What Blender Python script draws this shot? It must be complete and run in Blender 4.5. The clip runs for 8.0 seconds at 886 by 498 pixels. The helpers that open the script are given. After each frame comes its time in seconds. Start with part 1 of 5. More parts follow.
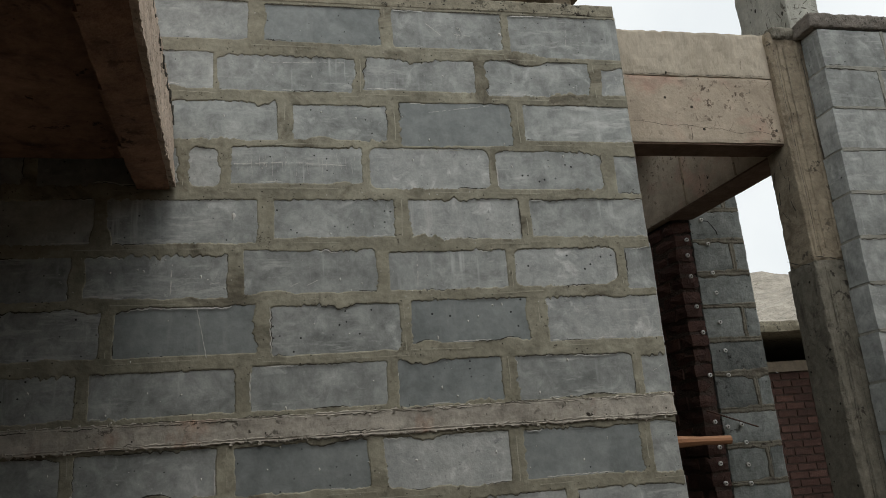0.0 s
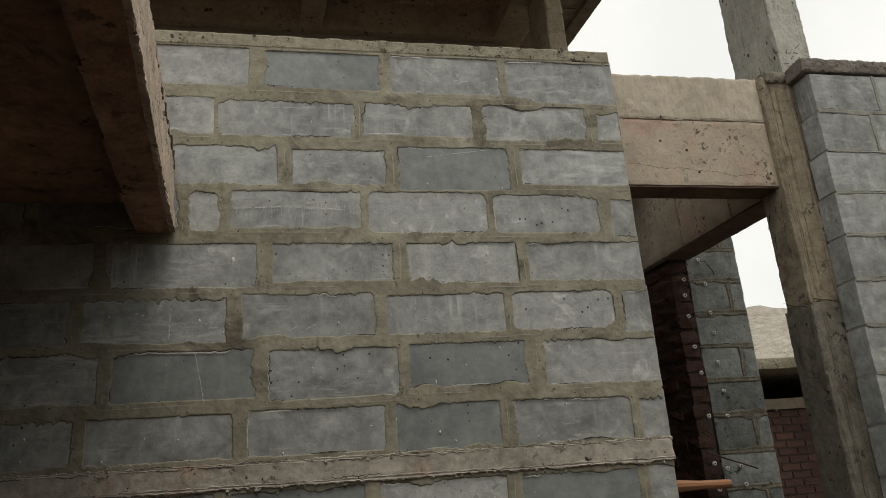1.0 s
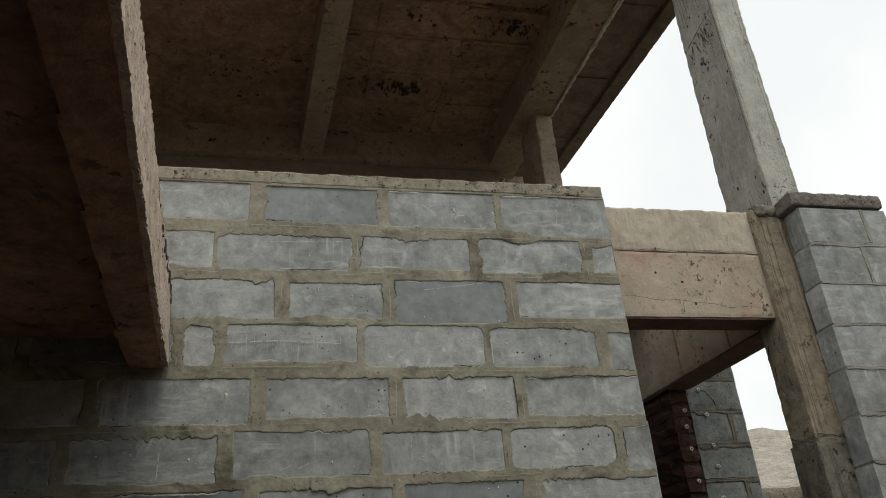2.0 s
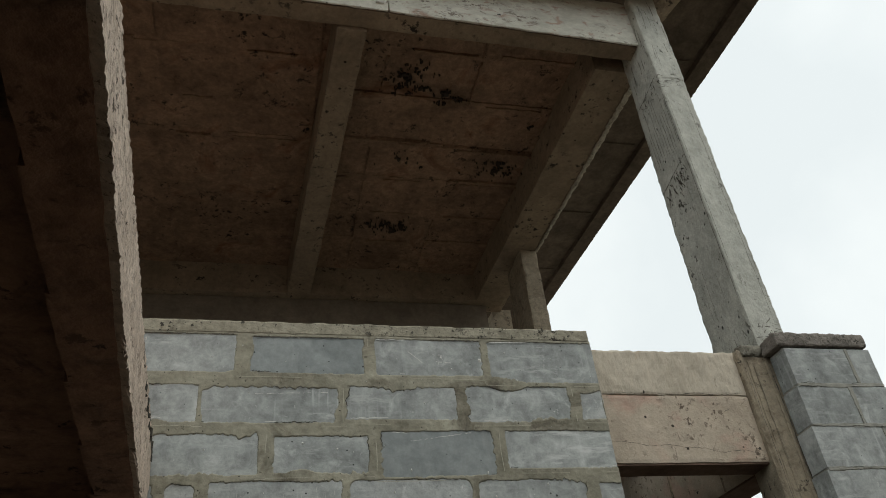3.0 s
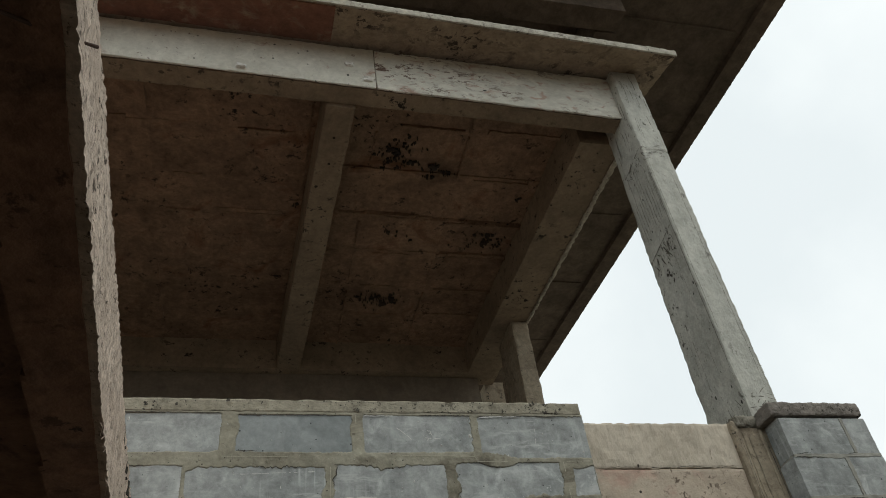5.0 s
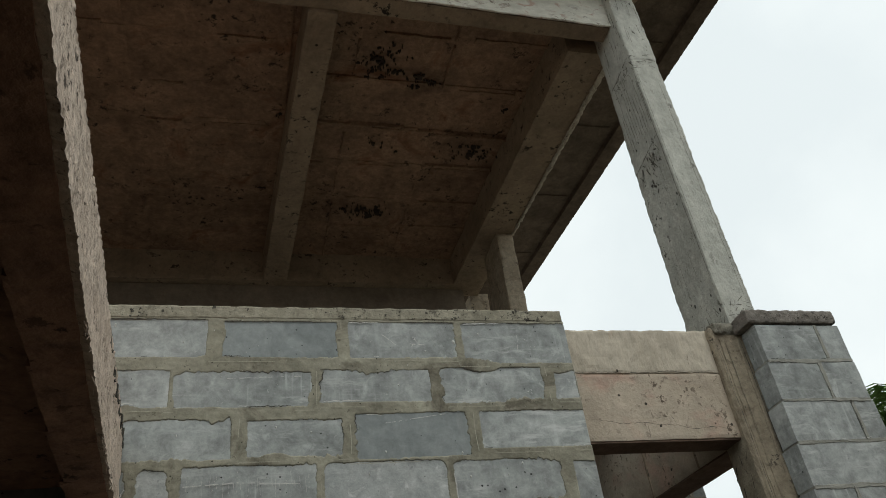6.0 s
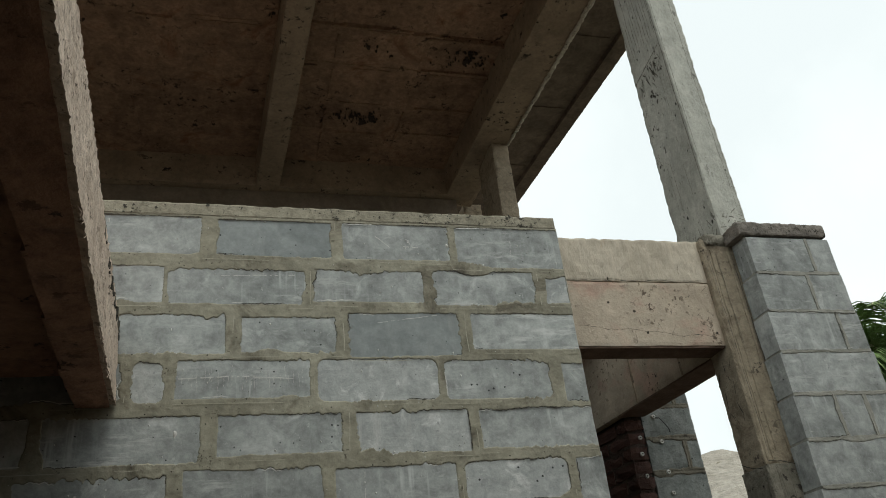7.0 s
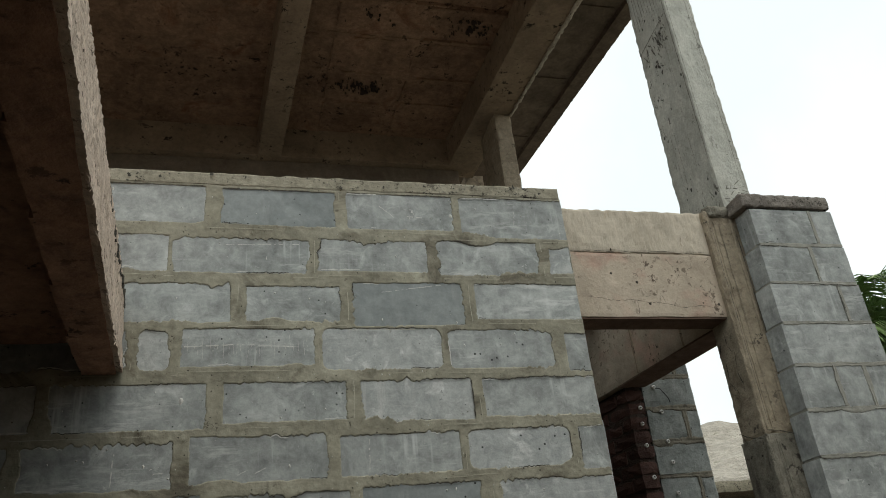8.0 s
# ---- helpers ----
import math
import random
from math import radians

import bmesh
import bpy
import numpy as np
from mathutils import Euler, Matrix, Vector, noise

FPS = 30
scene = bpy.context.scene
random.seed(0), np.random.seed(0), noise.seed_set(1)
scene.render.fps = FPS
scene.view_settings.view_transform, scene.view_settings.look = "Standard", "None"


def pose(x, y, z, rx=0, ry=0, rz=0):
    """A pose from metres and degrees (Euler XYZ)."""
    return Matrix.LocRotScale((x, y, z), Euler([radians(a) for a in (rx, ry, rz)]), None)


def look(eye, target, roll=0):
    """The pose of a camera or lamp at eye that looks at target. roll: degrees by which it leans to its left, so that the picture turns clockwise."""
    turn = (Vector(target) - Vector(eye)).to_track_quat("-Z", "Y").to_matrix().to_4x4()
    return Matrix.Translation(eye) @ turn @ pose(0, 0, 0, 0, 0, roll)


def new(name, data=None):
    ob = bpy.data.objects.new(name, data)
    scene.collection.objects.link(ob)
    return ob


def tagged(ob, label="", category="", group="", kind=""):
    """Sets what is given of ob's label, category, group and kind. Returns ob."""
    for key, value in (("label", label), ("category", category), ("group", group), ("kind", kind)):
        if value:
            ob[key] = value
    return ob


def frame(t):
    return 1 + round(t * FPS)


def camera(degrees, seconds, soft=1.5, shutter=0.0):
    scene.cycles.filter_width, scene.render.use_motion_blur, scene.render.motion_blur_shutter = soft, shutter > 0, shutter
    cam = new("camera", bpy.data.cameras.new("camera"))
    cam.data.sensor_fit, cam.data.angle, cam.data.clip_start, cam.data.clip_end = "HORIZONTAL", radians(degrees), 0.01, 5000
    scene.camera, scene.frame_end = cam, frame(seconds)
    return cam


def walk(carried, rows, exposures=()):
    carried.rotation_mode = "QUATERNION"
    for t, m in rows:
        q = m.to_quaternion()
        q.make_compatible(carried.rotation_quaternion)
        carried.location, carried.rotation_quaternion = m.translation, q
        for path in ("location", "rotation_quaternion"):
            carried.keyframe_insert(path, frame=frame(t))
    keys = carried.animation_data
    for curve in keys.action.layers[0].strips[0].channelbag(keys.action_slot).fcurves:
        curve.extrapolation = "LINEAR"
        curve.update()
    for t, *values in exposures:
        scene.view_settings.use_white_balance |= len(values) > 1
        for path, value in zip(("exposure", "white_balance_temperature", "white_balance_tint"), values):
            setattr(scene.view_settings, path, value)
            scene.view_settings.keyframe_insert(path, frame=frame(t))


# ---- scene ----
cam = camera(58.6, 8.0, soft=0.95)
PATH = [
    (0, (-0.44, -2.623, 1.676), (-0.024, -0.748, 2.233), -4.4),
    (0.5, (-0.442, -2.638, 1.699), (-0.022, -0.778, 2.301), -4.5),
    (1, (-0.443, -2.648, 1.706), (-0.021, -0.8, 2.343), -4.5),
    (1.5, (-0.444, -2.652, 1.714), (-0.021, -0.832, 2.426), -4.5),
    (1.7, (-0.445, -2.649, 1.727), (-0.023, -0.864, 2.526), -4.5),
    (2.8, (-0.444, -2.727, 1.829), (-0.003, -1.131, 2.951), -6.1),
    (3, (-0.443, -2.726, 1.824), (0.001, -1.171, 3.001), -6.6),
    (3.2, (-0.444, -2.724, 1.838), (0.007, -1.216, 3.073), -7.3),
    (3.5, (-0.438, -2.707, 1.85), (0.017, -1.25, 3.142), -7.9),
    (4, (-0.44, -2.712, 1.842), (0.013, -1.313, 3.197), -8.3),
    (4.2, (-0.44, -2.714, 1.839), (0.013, -1.323, 3.203), -8.3),
    (5.3, (-0.418, -2.731, 1.827), (0.046, -1.25, 3.088), -8.3),
    (5.5, (-0.415, -2.722, 1.823), (0.062, -1.207, 3.038), -8.3),
    (6, (-0.412, -2.717, 1.809), (0.083, -1.153, 2.953), -8.3),
    (6.5, (-0.413, -2.704, 1.791), (0.1, -1.086, 2.849), -7.7),
    (7, (-0.417, -2.69, 1.776), (0.103, -1.014, 2.735), -6.8),
    (7.5, (-0.431, -2.684, 1.773), (0.095, -0.984, 2.686), -6.5),
    (8, (-0.433, -2.687, 1.77), (0.089, -0.977, 2.666), -6.4),
]
walk(cam, [(t, look(eye, target, roll)) for t, eye, target, roll in PATH],
     exposures=[(0.0, 0.01, 6600, 8), (0.5, 0.0, 7060, 11), (1.0, 0.06, 7120, 9), (1.5, 0.13, 6960, 9), (3.0, 0.0, 6560, 5),
                (3.5, -0.01, 6530, 5), (5.5, 0.0, 6500, 5), (6.0, -0.01, 6490, 4), (6.5, 0.04, 6470, 3), (7.0, 0.12, 6540, 3), (8.0, 0.19, 6570, 4)])


# ---- light ----
SUN_ELEV, SUN_AZ = radians(67), radians(161)
world = bpy.data.worlds.new("overcast_sky")
scene.world = world
world.use_nodes = True
wn, wl = world.node_tree.nodes, world.node_tree.links
wn.clear()
sky = wn.new("ShaderNodeTexSky")
sky.sky_type, sky.sun_disc = "NISHITA", False
sky.sun_elevation, sky.sun_rotation = SUN_ELEV, SUN_AZ
sky.air_density, sky.dust_density, sky.ozone_density = 1.0, 6.0, 1.0
wcoord = wn.new("ShaderNodeTexCoord")
wnoise = wn.new("ShaderNodeTexNoise")
wnoise.inputs["Scale"].default_value, wnoise.inputs["Detail"].default_value = 2.8, 6
wramp = wn.new("ShaderNodeValToRGB")
wramp.color_ramp.elements[0].position, wramp.color_ramp.elements[0].color = 0.34, (9.7, 10.15, 10.5, 1)
wramp.color_ramp.elements[1].position, wramp.color_ramp.elements[1].color = 0.64, (11.6, 11.85, 12.0, 1)
wmix = wn.new("ShaderNodeMix")
wmix.data_type = "RGBA"
wmix.inputs["Factor"].default_value = 0.88
wback = wn.new("ShaderNodeBackground")
wback.inputs["Strength"].default_value = 0.096
wout = wn.new("ShaderNodeOutputWorld")
wl.new(wcoord.outputs["Generated"], wnoise.inputs["Vector"])
wl.new(wnoise.outputs["Fac"], wramp.inputs["Fac"])
wl.new(sky.outputs["Color"], wmix.inputs["A"])
wl.new(wramp.outputs["Color"], wmix.inputs["B"])
wl.new(wmix.outputs["Result"], wback.inputs["Color"])
wl.new(wback.outputs["Background"], wout.inputs["Surface"])
sun = new("sun", bpy.data.lights.new("sun", "SUN"))
sun.data.energy, sun.data.angle, sun.data.color = 1.32, radians(34), (1.0, 0.97, 0.93)
# the bright part of the cloud stands high behind the walker
sun.matrix_world = look((2.9, -7.0, 20.5), (0.5, 0.0, 3.0))


# ---- materials ----
def surface(name, dark, light, rough=0.9, patch=1.6, grain=38.0, bump=0.35, relief=0.012, vary=0.0,
            stain=None, stain_scale=3.0, stain_from=0.58, pits=0.0, streak=(1, 1, 1), island=False, spec=0.3, drips=None, speckle=None, speckle_scale=30.0, speckle_from=0.60, blotch=0.0, scuffs=None):
    """A mineral or organic surface: two scales of tone, optional stains, pits and relief."""
    m = bpy.data.materials.new(name)
    m.use_nodes = True
    n, k = m.node_tree.nodes, m.node_tree.links
    n.clear()
    out, bsdf, geo = n.new("ShaderNodeOutputMaterial"), n.new("ShaderNodeBsdfPrincipled"), n.new("ShaderNodeNewGeometry")
    bsdf.inputs["Roughness"].default_value = rough
    bsdf.inputs["Specular IOR Level"].default_value = spec
    k.new(bsdf.outputs["BSDF"], out.inputs["Surface"])
    info = n.new("ShaderNodeObjectInfo")
    shift = n.new("ShaderNodeVectorMath")
    shift.operation = "MULTIPLY_ADD"
    k.new(info.outputs["Random"], shift.inputs[0])
    shift.inputs[1].default_value = (17.0, 31.0, 23.0) if vary else (0, 0, 0)
    stretch = n.new("ShaderNodeVectorMath")
    stretch.operation = "MULTIPLY"
    stretch.inputs[1].default_value = streak
    k.new(geo.outputs["Position"], stretch.inputs[0])
    k.new(stretch.outputs["Vector"], shift.inputs[2])
    vec = shift.outputs["Vector"]

    def noise_tex(scale, detail=6.0, roughness=0.6, distortion=0.0):
        t = n.new("ShaderNodeTexNoise")
        t.inputs["Scale"].default_value, t.inputs["Detail"].default_value = scale, detail
        t.inputs["Roughness"].default_value, t.inputs["Distortion"].default_value = roughness, distortion
        k.new(vec, t.inputs["Vector"])
        return t.outputs["Fac"]

    def math_node(op, a, b):
        t = n.new("ShaderNodeMath")
        t.operation = op
        for i, v in enumerate((a, b)):
            if isinstance(v, (int, float)):
                t.inputs[i].default_value = v
            else:
                k.new(v, t.inputs[i])
        return t.outputs[0]

    def mix(fac, a, b, blend="MIX"):
        t = n.new("ShaderNodeMix")
        t.data_type, t.blend_type = "RGBA", blend
        for sock, v in (("Factor", fac), ("A", a), ("B", b)):
            if isinstance(v, (int, float)):
                t.inputs[sock].default_value = v
            elif isinstance(v, tuple):
                t.inputs[sock].default_value = (*v, 1)
            else:
                k.new(v, t.inputs[sock])
        return t.outputs["Result"]

    def ramp(fac, lo, hi):
        t = n.new("ShaderNodeMapRange")
        t.inputs["From Min"].default_value, t.inputs["From Max"].default_value = lo, hi
        t.clamp = True
        k.new(fac, t.inputs["Value"])
        return t.outputs["Result"]

    coarse, fine = noise_tex(patch, 5, 0.6, 0.4), noise_tex(grain, 4, 0.7)
    tone = math_node("ADD", math_node("MULTIPLY", ramp(coarse, 0.3, 0.7), 0.65), math_node("MULTIPLY", ramp(fine, 0.3, 0.7), 0.35))
    colour = mix(tone, dark, light)
    if stain:
        mask = ramp(noise_tex(stain_scale, 7, 0.65, 0.8), stain_from, stain_from + 0.12)
        colour = mix(mask, colour, stain)
    if blotch:
        grey = n.new("ShaderNodeMapRange")
        grey.inputs["From Min"].default_value, grey.inputs["From Max"].default_value = 0.32, 0.68
        grey.inputs["To Min"].default_value, grey.inputs["To Max"].default_value = 1 - blotch, 1 + blotch
        k.new(noise_tex(patch * 4.5, 9, 0.76, 0.35), grey.inputs["Value"])
        rgb = n.new("ShaderNodeCombineColor")
        for i in range(3):
            k.new(grey.outputs["Result"], rgb.inputs[i])
        colour = mix(1.0, colour, rgb.outputs["Color"], "MULTIPLY")
    if speckle:
        spots = ramp(noise_tex(speckle_scale, 5, 0.7, 0.3), speckle_from, speckle_from + 0.05)
        spots = math_node("MULTIPLY", spots, ramp(noise_tex(speckle_scale * 0.14, 3, 0.6), 0.42, 0.60))
        colour = mix(spots, colour, speckle)
    if scuffs:
        flat = n.new("ShaderNodeVectorMath")
        flat.operation = "MULTIPLY"
        flat.inputs[1].default_value = (5.0, 5.0, 30.0)
        k.new(vec, flat.inputs[0])
        t = n.new("ShaderNodeTexNoise")
        t.inputs["Scale"].default_value, t.inputs["Detail"].default_value, t.inputs["Roughness"].default_value = 1.0, 8, 0.75
        k.new(flat.outputs["Vector"], t.inputs["Vector"])
        where = ramp(noise_tex(2.6, 4, 0.6), 0.46, 0.62)
        colour = mix(math_node("MULTIPLY", math_node("MULTIPLY", ramp(t.outputs["Fac"], 0.53, 0.63), where), 0.85), colour, scuffs)
    if drips:
        flat = n.new("ShaderNodeVectorMath")
        flat.operation = "MULTIPLY"
        flat.inputs[1].default_value = (46.0, 46.0, 3.2)
        k.new(vec, flat.inputs[0])
        t = n.new("ShaderNodeTexNoise")
        t.inputs["Scale"].default_value, t.inputs["Detail"].default_value = 1.0, 4
        k.new(flat.outputs["Vector"], t.inputs["Vector"])
        where = ramp(noise_tex(3.4, 3, 0.5), 0.50, 0.68)
        colour = mix(math_node("MULTIPLY", math_node("MULTIPLY", ramp(t.outputs["Fac"], 0.56, 0.72), where), 0.75), colour, drips)
    if vary:
        rnd = n.new("ShaderNodeMapRange")
        rnd.inputs["To Min"].default_value, rnd.inputs["To Max"].default_value = 1 - vary, 1 + vary
        k.new(geo.outputs["Random Per Island"] if island else info.outputs["Random"], rnd.inputs["Value"])
        grey = n.new("ShaderNodeCombineColor")
        for i in range(3):
            k.new(rnd.outputs["Result"], grey.inputs[i])
        colour = mix(1.0, colour, grey.outputs["Color"], "MULTIPLY")
    height = math_node("ADD", fine, math_node("MULTIPLY", coarse, 1.5))
    if pits:
        v = n.new("ShaderNodeTexVoronoi")
        v.inputs["Scale"].default_value = pits
        k.new(vec, v.inputs["Vector"])
        sep = n.new("ShaderNodeSeparateColor")
        k.new(v.outputs["Color"], sep.inputs["Color"])
        hole = math_node("MULTIPLY", math_node("LESS_THAN", v.outputs["Distance"], math_node("MULTIPLY", sep.outputs[1], 0.19)),
                         math_node("GREATER_THAN", sep.outputs[0], 0.80))
        colour = mix(hole, colour, tuple(c * 0.15 for c in dark))
        height = math_node("SUBTRACT", height, math_node("MULTIPLY", hole, 2.0))
    k.new(colour, bsdf.inputs["Base Color"])
    b = n.new("ShaderNodeBump")
    b.inputs["Strength"].default_value, b.inputs["Distance"].default_value = bump, relief
    k.new(height, b.inputs["Height"])
    k.new(b.outputs["Normal"], bsdf.inputs["Normal"])
    return m


M_BLOCK = surface("cement_block", (0.198, 0.212, 0.207), (0.424, 0.439, 0.427), patch=3.2, grain=22, bump=0.22, relief=0.006, vary=0.11,
                  stain=(0.47, 0.485, 0.475), stain_scale=8.0, stain_from=0.58, pits=46, drips=(0.58, 0.60, 0.59), blotch=0.36, speckle=(0.50, 0.51, 0.49), speckle_scale=42, speckle_from=0.64, scuffs=(0.53, 0.54, 0.525))
M_BLOCK_DARK = surface("damp_cement_block", (0.145, 0.162, 0.163), (0.31, 0.332, 0.330), patch=3.2, grain=22, bump=0.22, relief=0.006, vary=0.06, pits=46, drips=(0.36, 0.37, 0.36), blotch=0.2)
M_BLOCK_PALE = surface("limed_cement_block", (0.275, 0.292, 0.289), (0.50, 0.512, 0.497), patch=5, grain=26, bump=0.35, relief=0.007, vary=0.06,
                       stain=(0.58, 0.588, 0.572), stain_scale=14.0, stain_from=0.55, pits=46, drips=(0.55, 0.55, 0.53), blotch=0.24, speckle=(0.2, 0.21, 0.21), speckle_scale=26, speckle_from=0.60, scuffs=(0.58, 0.585, 0.57))
M_MORTAR = surface("mortar", (0.178, 0.165, 0.122), (0.388, 0.370, 0.293), patch=2.6, grain=26, bump=0.45, relief=0.006, pits=52,
                   stain=(0.135, 0.120, 0.090), stain_scale=4.0, stain_from=0.55, blotch=0.32, speckle=(0.09, 0.080, 0.06), speckle_scale=38, speckle_from=0.61)
M_STRUCK = surface("struck_mortar_ridge", (0.31, 0.295, 0.235), (0.46, 0.44, 0.36), patch=9, grain=50, bump=0.3)
M_MORTAR_GREY = surface("grey_mortar", (0.21, 0.205, 0.175), (0.37, 0.365, 0.325), patch=5, grain=24, bump=0.35, relief=0.008, blotch=0.2)
# stands in for shade inside cracks and hollows; also colours the dark crumbs
M_CREVICE = surface("dark_crevice", (0.035, 0.032, 0.026), (0.085, 0.078, 0.062), patch=20, grain=80, bump=0.3)
M_LIMELINE = surface("lime_trace", (0.46, 0.455, 0.43), (0.66, 0.65, 0.62), patch=20, grain=80, bump=0.3)
M_CAP = surface("rough_concrete_cap", (0.20, 0.182, 0.135), (0.38, 0.352, 0.275), patch=6, grain=45, bump=0.5, relief=0.01,
                stain=(0.07, 0.065, 0.06), stain_scale=4.0, stain_from=0.66, pits=40, blotch=0.25, speckle=(0.05, 0.043, 0.035), speckle_scale=34, speckle_from=0.535)
M_CAP_PALE = surface("pale_crumbled_edge", (0.30, 0.28, 0.225), (0.55, 0.52, 0.44), patch=6, grain=45, bump=0.5, relief=0.01, pits=40, blotch=0.3,
                     stain=(0.13, 0.11, 0.085), stain_scale=9.0, stain_from=0.58, speckle=(0.07, 0.06, 0.05), speckle_scale=34, speckle_from=0.57)
M_CAP_DARK = surface("weathered_concrete_cap", (0.11, 0.098, 0.086), (0.27, 0.242, 0.21), patch=6, grain=45, bump=0.6, relief=0.012, pits=30, blotch=0.35, speckle=(0.02, 0.017, 0.014), speckle_scale=26, speckle_from=0.57)
M_BAND = surface("concrete_band", (0.29, 0.265, 0.225), (0.50, 0.465, 0.41), patch=4, grain=40, bump=0.25, relief=0.008,
                 stain=(0.36, 0.25, 0.19), stain_scale=2.2, stain_from=0.56, pits=40, blotch=0.32, speckle=(0.05, 0.043, 0.035), speckle_scale=26, speckle_from=0.575)
M_TAN = surface("tan_cast_concrete", (0.36, 0.30, 0.23), (0.56, 0.48, 0.385), patch=3.2, grain=30, bump=0.4, relief=0.01,
                stain=(0.46, 0.33, 0.26), stain_scale=2.5, stain_from=0.52, pits=26, blotch=0.16, speckle=(0.13, 0.10, 0.075), speckle_scale=30, speckle_from=0.565)
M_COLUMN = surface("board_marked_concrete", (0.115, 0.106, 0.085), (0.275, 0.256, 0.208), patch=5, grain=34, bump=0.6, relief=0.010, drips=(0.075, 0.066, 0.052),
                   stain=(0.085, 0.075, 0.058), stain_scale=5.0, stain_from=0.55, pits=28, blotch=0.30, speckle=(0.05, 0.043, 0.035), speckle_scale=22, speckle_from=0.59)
M_COLUMN_TAN = surface("tan_board_marked_concrete", (0.215, 0.178, 0.128), (0.41, 0.350, 0.262), patch=5, grain=34, bump=0.6, relief=0.010, drips=(0.135, 0.108, 0.078),
                       stain=(0.18, 0.145, 0.105), stain_scale=6.0, stain_from=0.55, pits=30, blotch=0.28, speckle=(0.06, 0.05, 0.04), speckle_scale=22, speckle_from=0.58)
M_GREYCOL = surface("grey_cast_concrete", (0.32, 0.318, 0.278), (0.56, 0.558, 0.50), patch=3, grain=40, bump=0.55, relief=0.014,
                    streak=(1.2, 1.2, 0.7), stain=(0.14, 0.13, 0.11), stain_scale=1.8, stain_from=0.66, pits=24, blotch=0.2, speckle=(0.05, 0.043, 0.035), speckle_scale=22, speckle_from=0.60)
M_WHITE = surface("whitewashed_concrete", (0.50, 0.485, 0.415), (0.72, 0.70, 0.62), patch=3, grain=35, bump=0.4, relief=0.01,
                  stain=(0.40, 0.28, 0.22), stain_scale=6.5, stain_from=0.60, pits=20, blotch=0.14, speckle=(0.16, 0.11, 0.085), speckle_scale=30, speckle_from=0.61)
M_WHITE_SCUFFED = surface("scuffed_whitewash", (0.47, 0.455, 0.39), (0.70, 0.68, 0.60), patch=3, grain=35, bump=0.45, relief=0.012, streak=(0.6, 1, 1.1),
                          stain=(0.42, 0.31, 0.25), stain_scale=15.0, stain_from=0.55, pits=20, blotch=0.16, speckle=(0.13, 0.085, 0.065), speckle_scale=22, speckle_from=0.55)
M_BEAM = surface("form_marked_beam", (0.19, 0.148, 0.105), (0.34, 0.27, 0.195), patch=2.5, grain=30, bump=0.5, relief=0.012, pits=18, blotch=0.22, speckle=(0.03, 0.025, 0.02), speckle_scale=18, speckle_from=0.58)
M_RUST = surface("rust_red_concrete", (0.13, 0.055, 0.035), (0.24, 0.115, 0.075), patch=2.5, grain=26, bump=0.5, relief=0.012,
                 stain=(0.26, 0.19, 0.13), stain_scale=5.0, stain_from=0.53, blotch=0.3)
M_STEPSOFFIT = surface("brown_slab_soffit", (0.16, 0.087, 0.057), (0.36, 0.208, 0.143), patch=2.2, grain=24, bump=0.6, relief=0.016,
                       stain=(0.07, 0.045, 0.034), stain_scale=3.5, stain_from=0.57, blotch=0.45, speckle=(0.05, 0.03, 0.02), speckle_scale=14, speckle_from=0.60)
M_RAWEDGE = surface("broken_concrete_edge", (0.40, 0.315, 0.245), (0.70, 0.585, 0.485), patch=7, grain=45, bump=0.6, relief=0.010,
                    stain=(0.13, 0.10, 0.075), stain_scale=30.0, stain_from=0.62, blotch=0.25, speckle=(0.08, 0.06, 0.045), speckle_scale=48, speckle_from=0.56)
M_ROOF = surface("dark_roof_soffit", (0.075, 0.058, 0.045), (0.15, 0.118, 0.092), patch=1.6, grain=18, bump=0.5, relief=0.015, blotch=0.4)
# darker copy of the cement block; the cross wall's dimness is in its colour
M_BLOCK_SHADED = surface("shaded_cement_block", (0.115, 0.130, 0.128), (0.31, 0.33, 0.32), patch=4, grain=50, bump=0.5, relief=0.008, vary=0.28, pits=34, blotch=0.3, speckle=(0.05, 0.05, 0.045), speckle_scale=14, speckle_from=0.58)
M_MOULD = surface("black_mould", (0.022, 0.017, 0.014), (0.06, 0.047, 0.037), grain=60)
# dark red brick, lowered further in tone to hold the passage's shade
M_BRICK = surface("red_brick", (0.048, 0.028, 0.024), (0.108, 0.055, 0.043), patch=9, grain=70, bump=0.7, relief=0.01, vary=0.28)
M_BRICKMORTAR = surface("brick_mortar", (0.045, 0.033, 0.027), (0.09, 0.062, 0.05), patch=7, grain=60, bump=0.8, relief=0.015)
M_EARTH = surface("bare_earth", (0.09, 0.074, 0.057), (0.19, 0.158, 0.122), patch=0.9, grain=9, bump=0.8, relief=0.05, blotch=0.3)
M_HILL = surface("dry_rocky_hillside", (0.21, 0.19, 0.155), (0.38, 0.35, 0.30), patch=0.35, grain=2.4, bump=1.0, relief=0.3,
                 stain=(0.11, 0.10, 0.06), stain_scale=0.9, stain_from=0.60, blotch=0.3)
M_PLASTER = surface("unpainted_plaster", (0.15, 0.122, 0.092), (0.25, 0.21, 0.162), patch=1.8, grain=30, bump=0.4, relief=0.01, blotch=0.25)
M_LEAF = surface("palm_leaf", (0.11, 0.185, 0.06), (0.25, 0.36, 0.13), rough=0.7, patch=3, grain=14, bump=0.2, vary=0.2, island=True)
M_RIB = surface("palm_midrib", (0.34, 0.38, 0.20), (0.52, 0.54, 0.34), rough=0.5, patch=8, grain=30, bump=0.1)
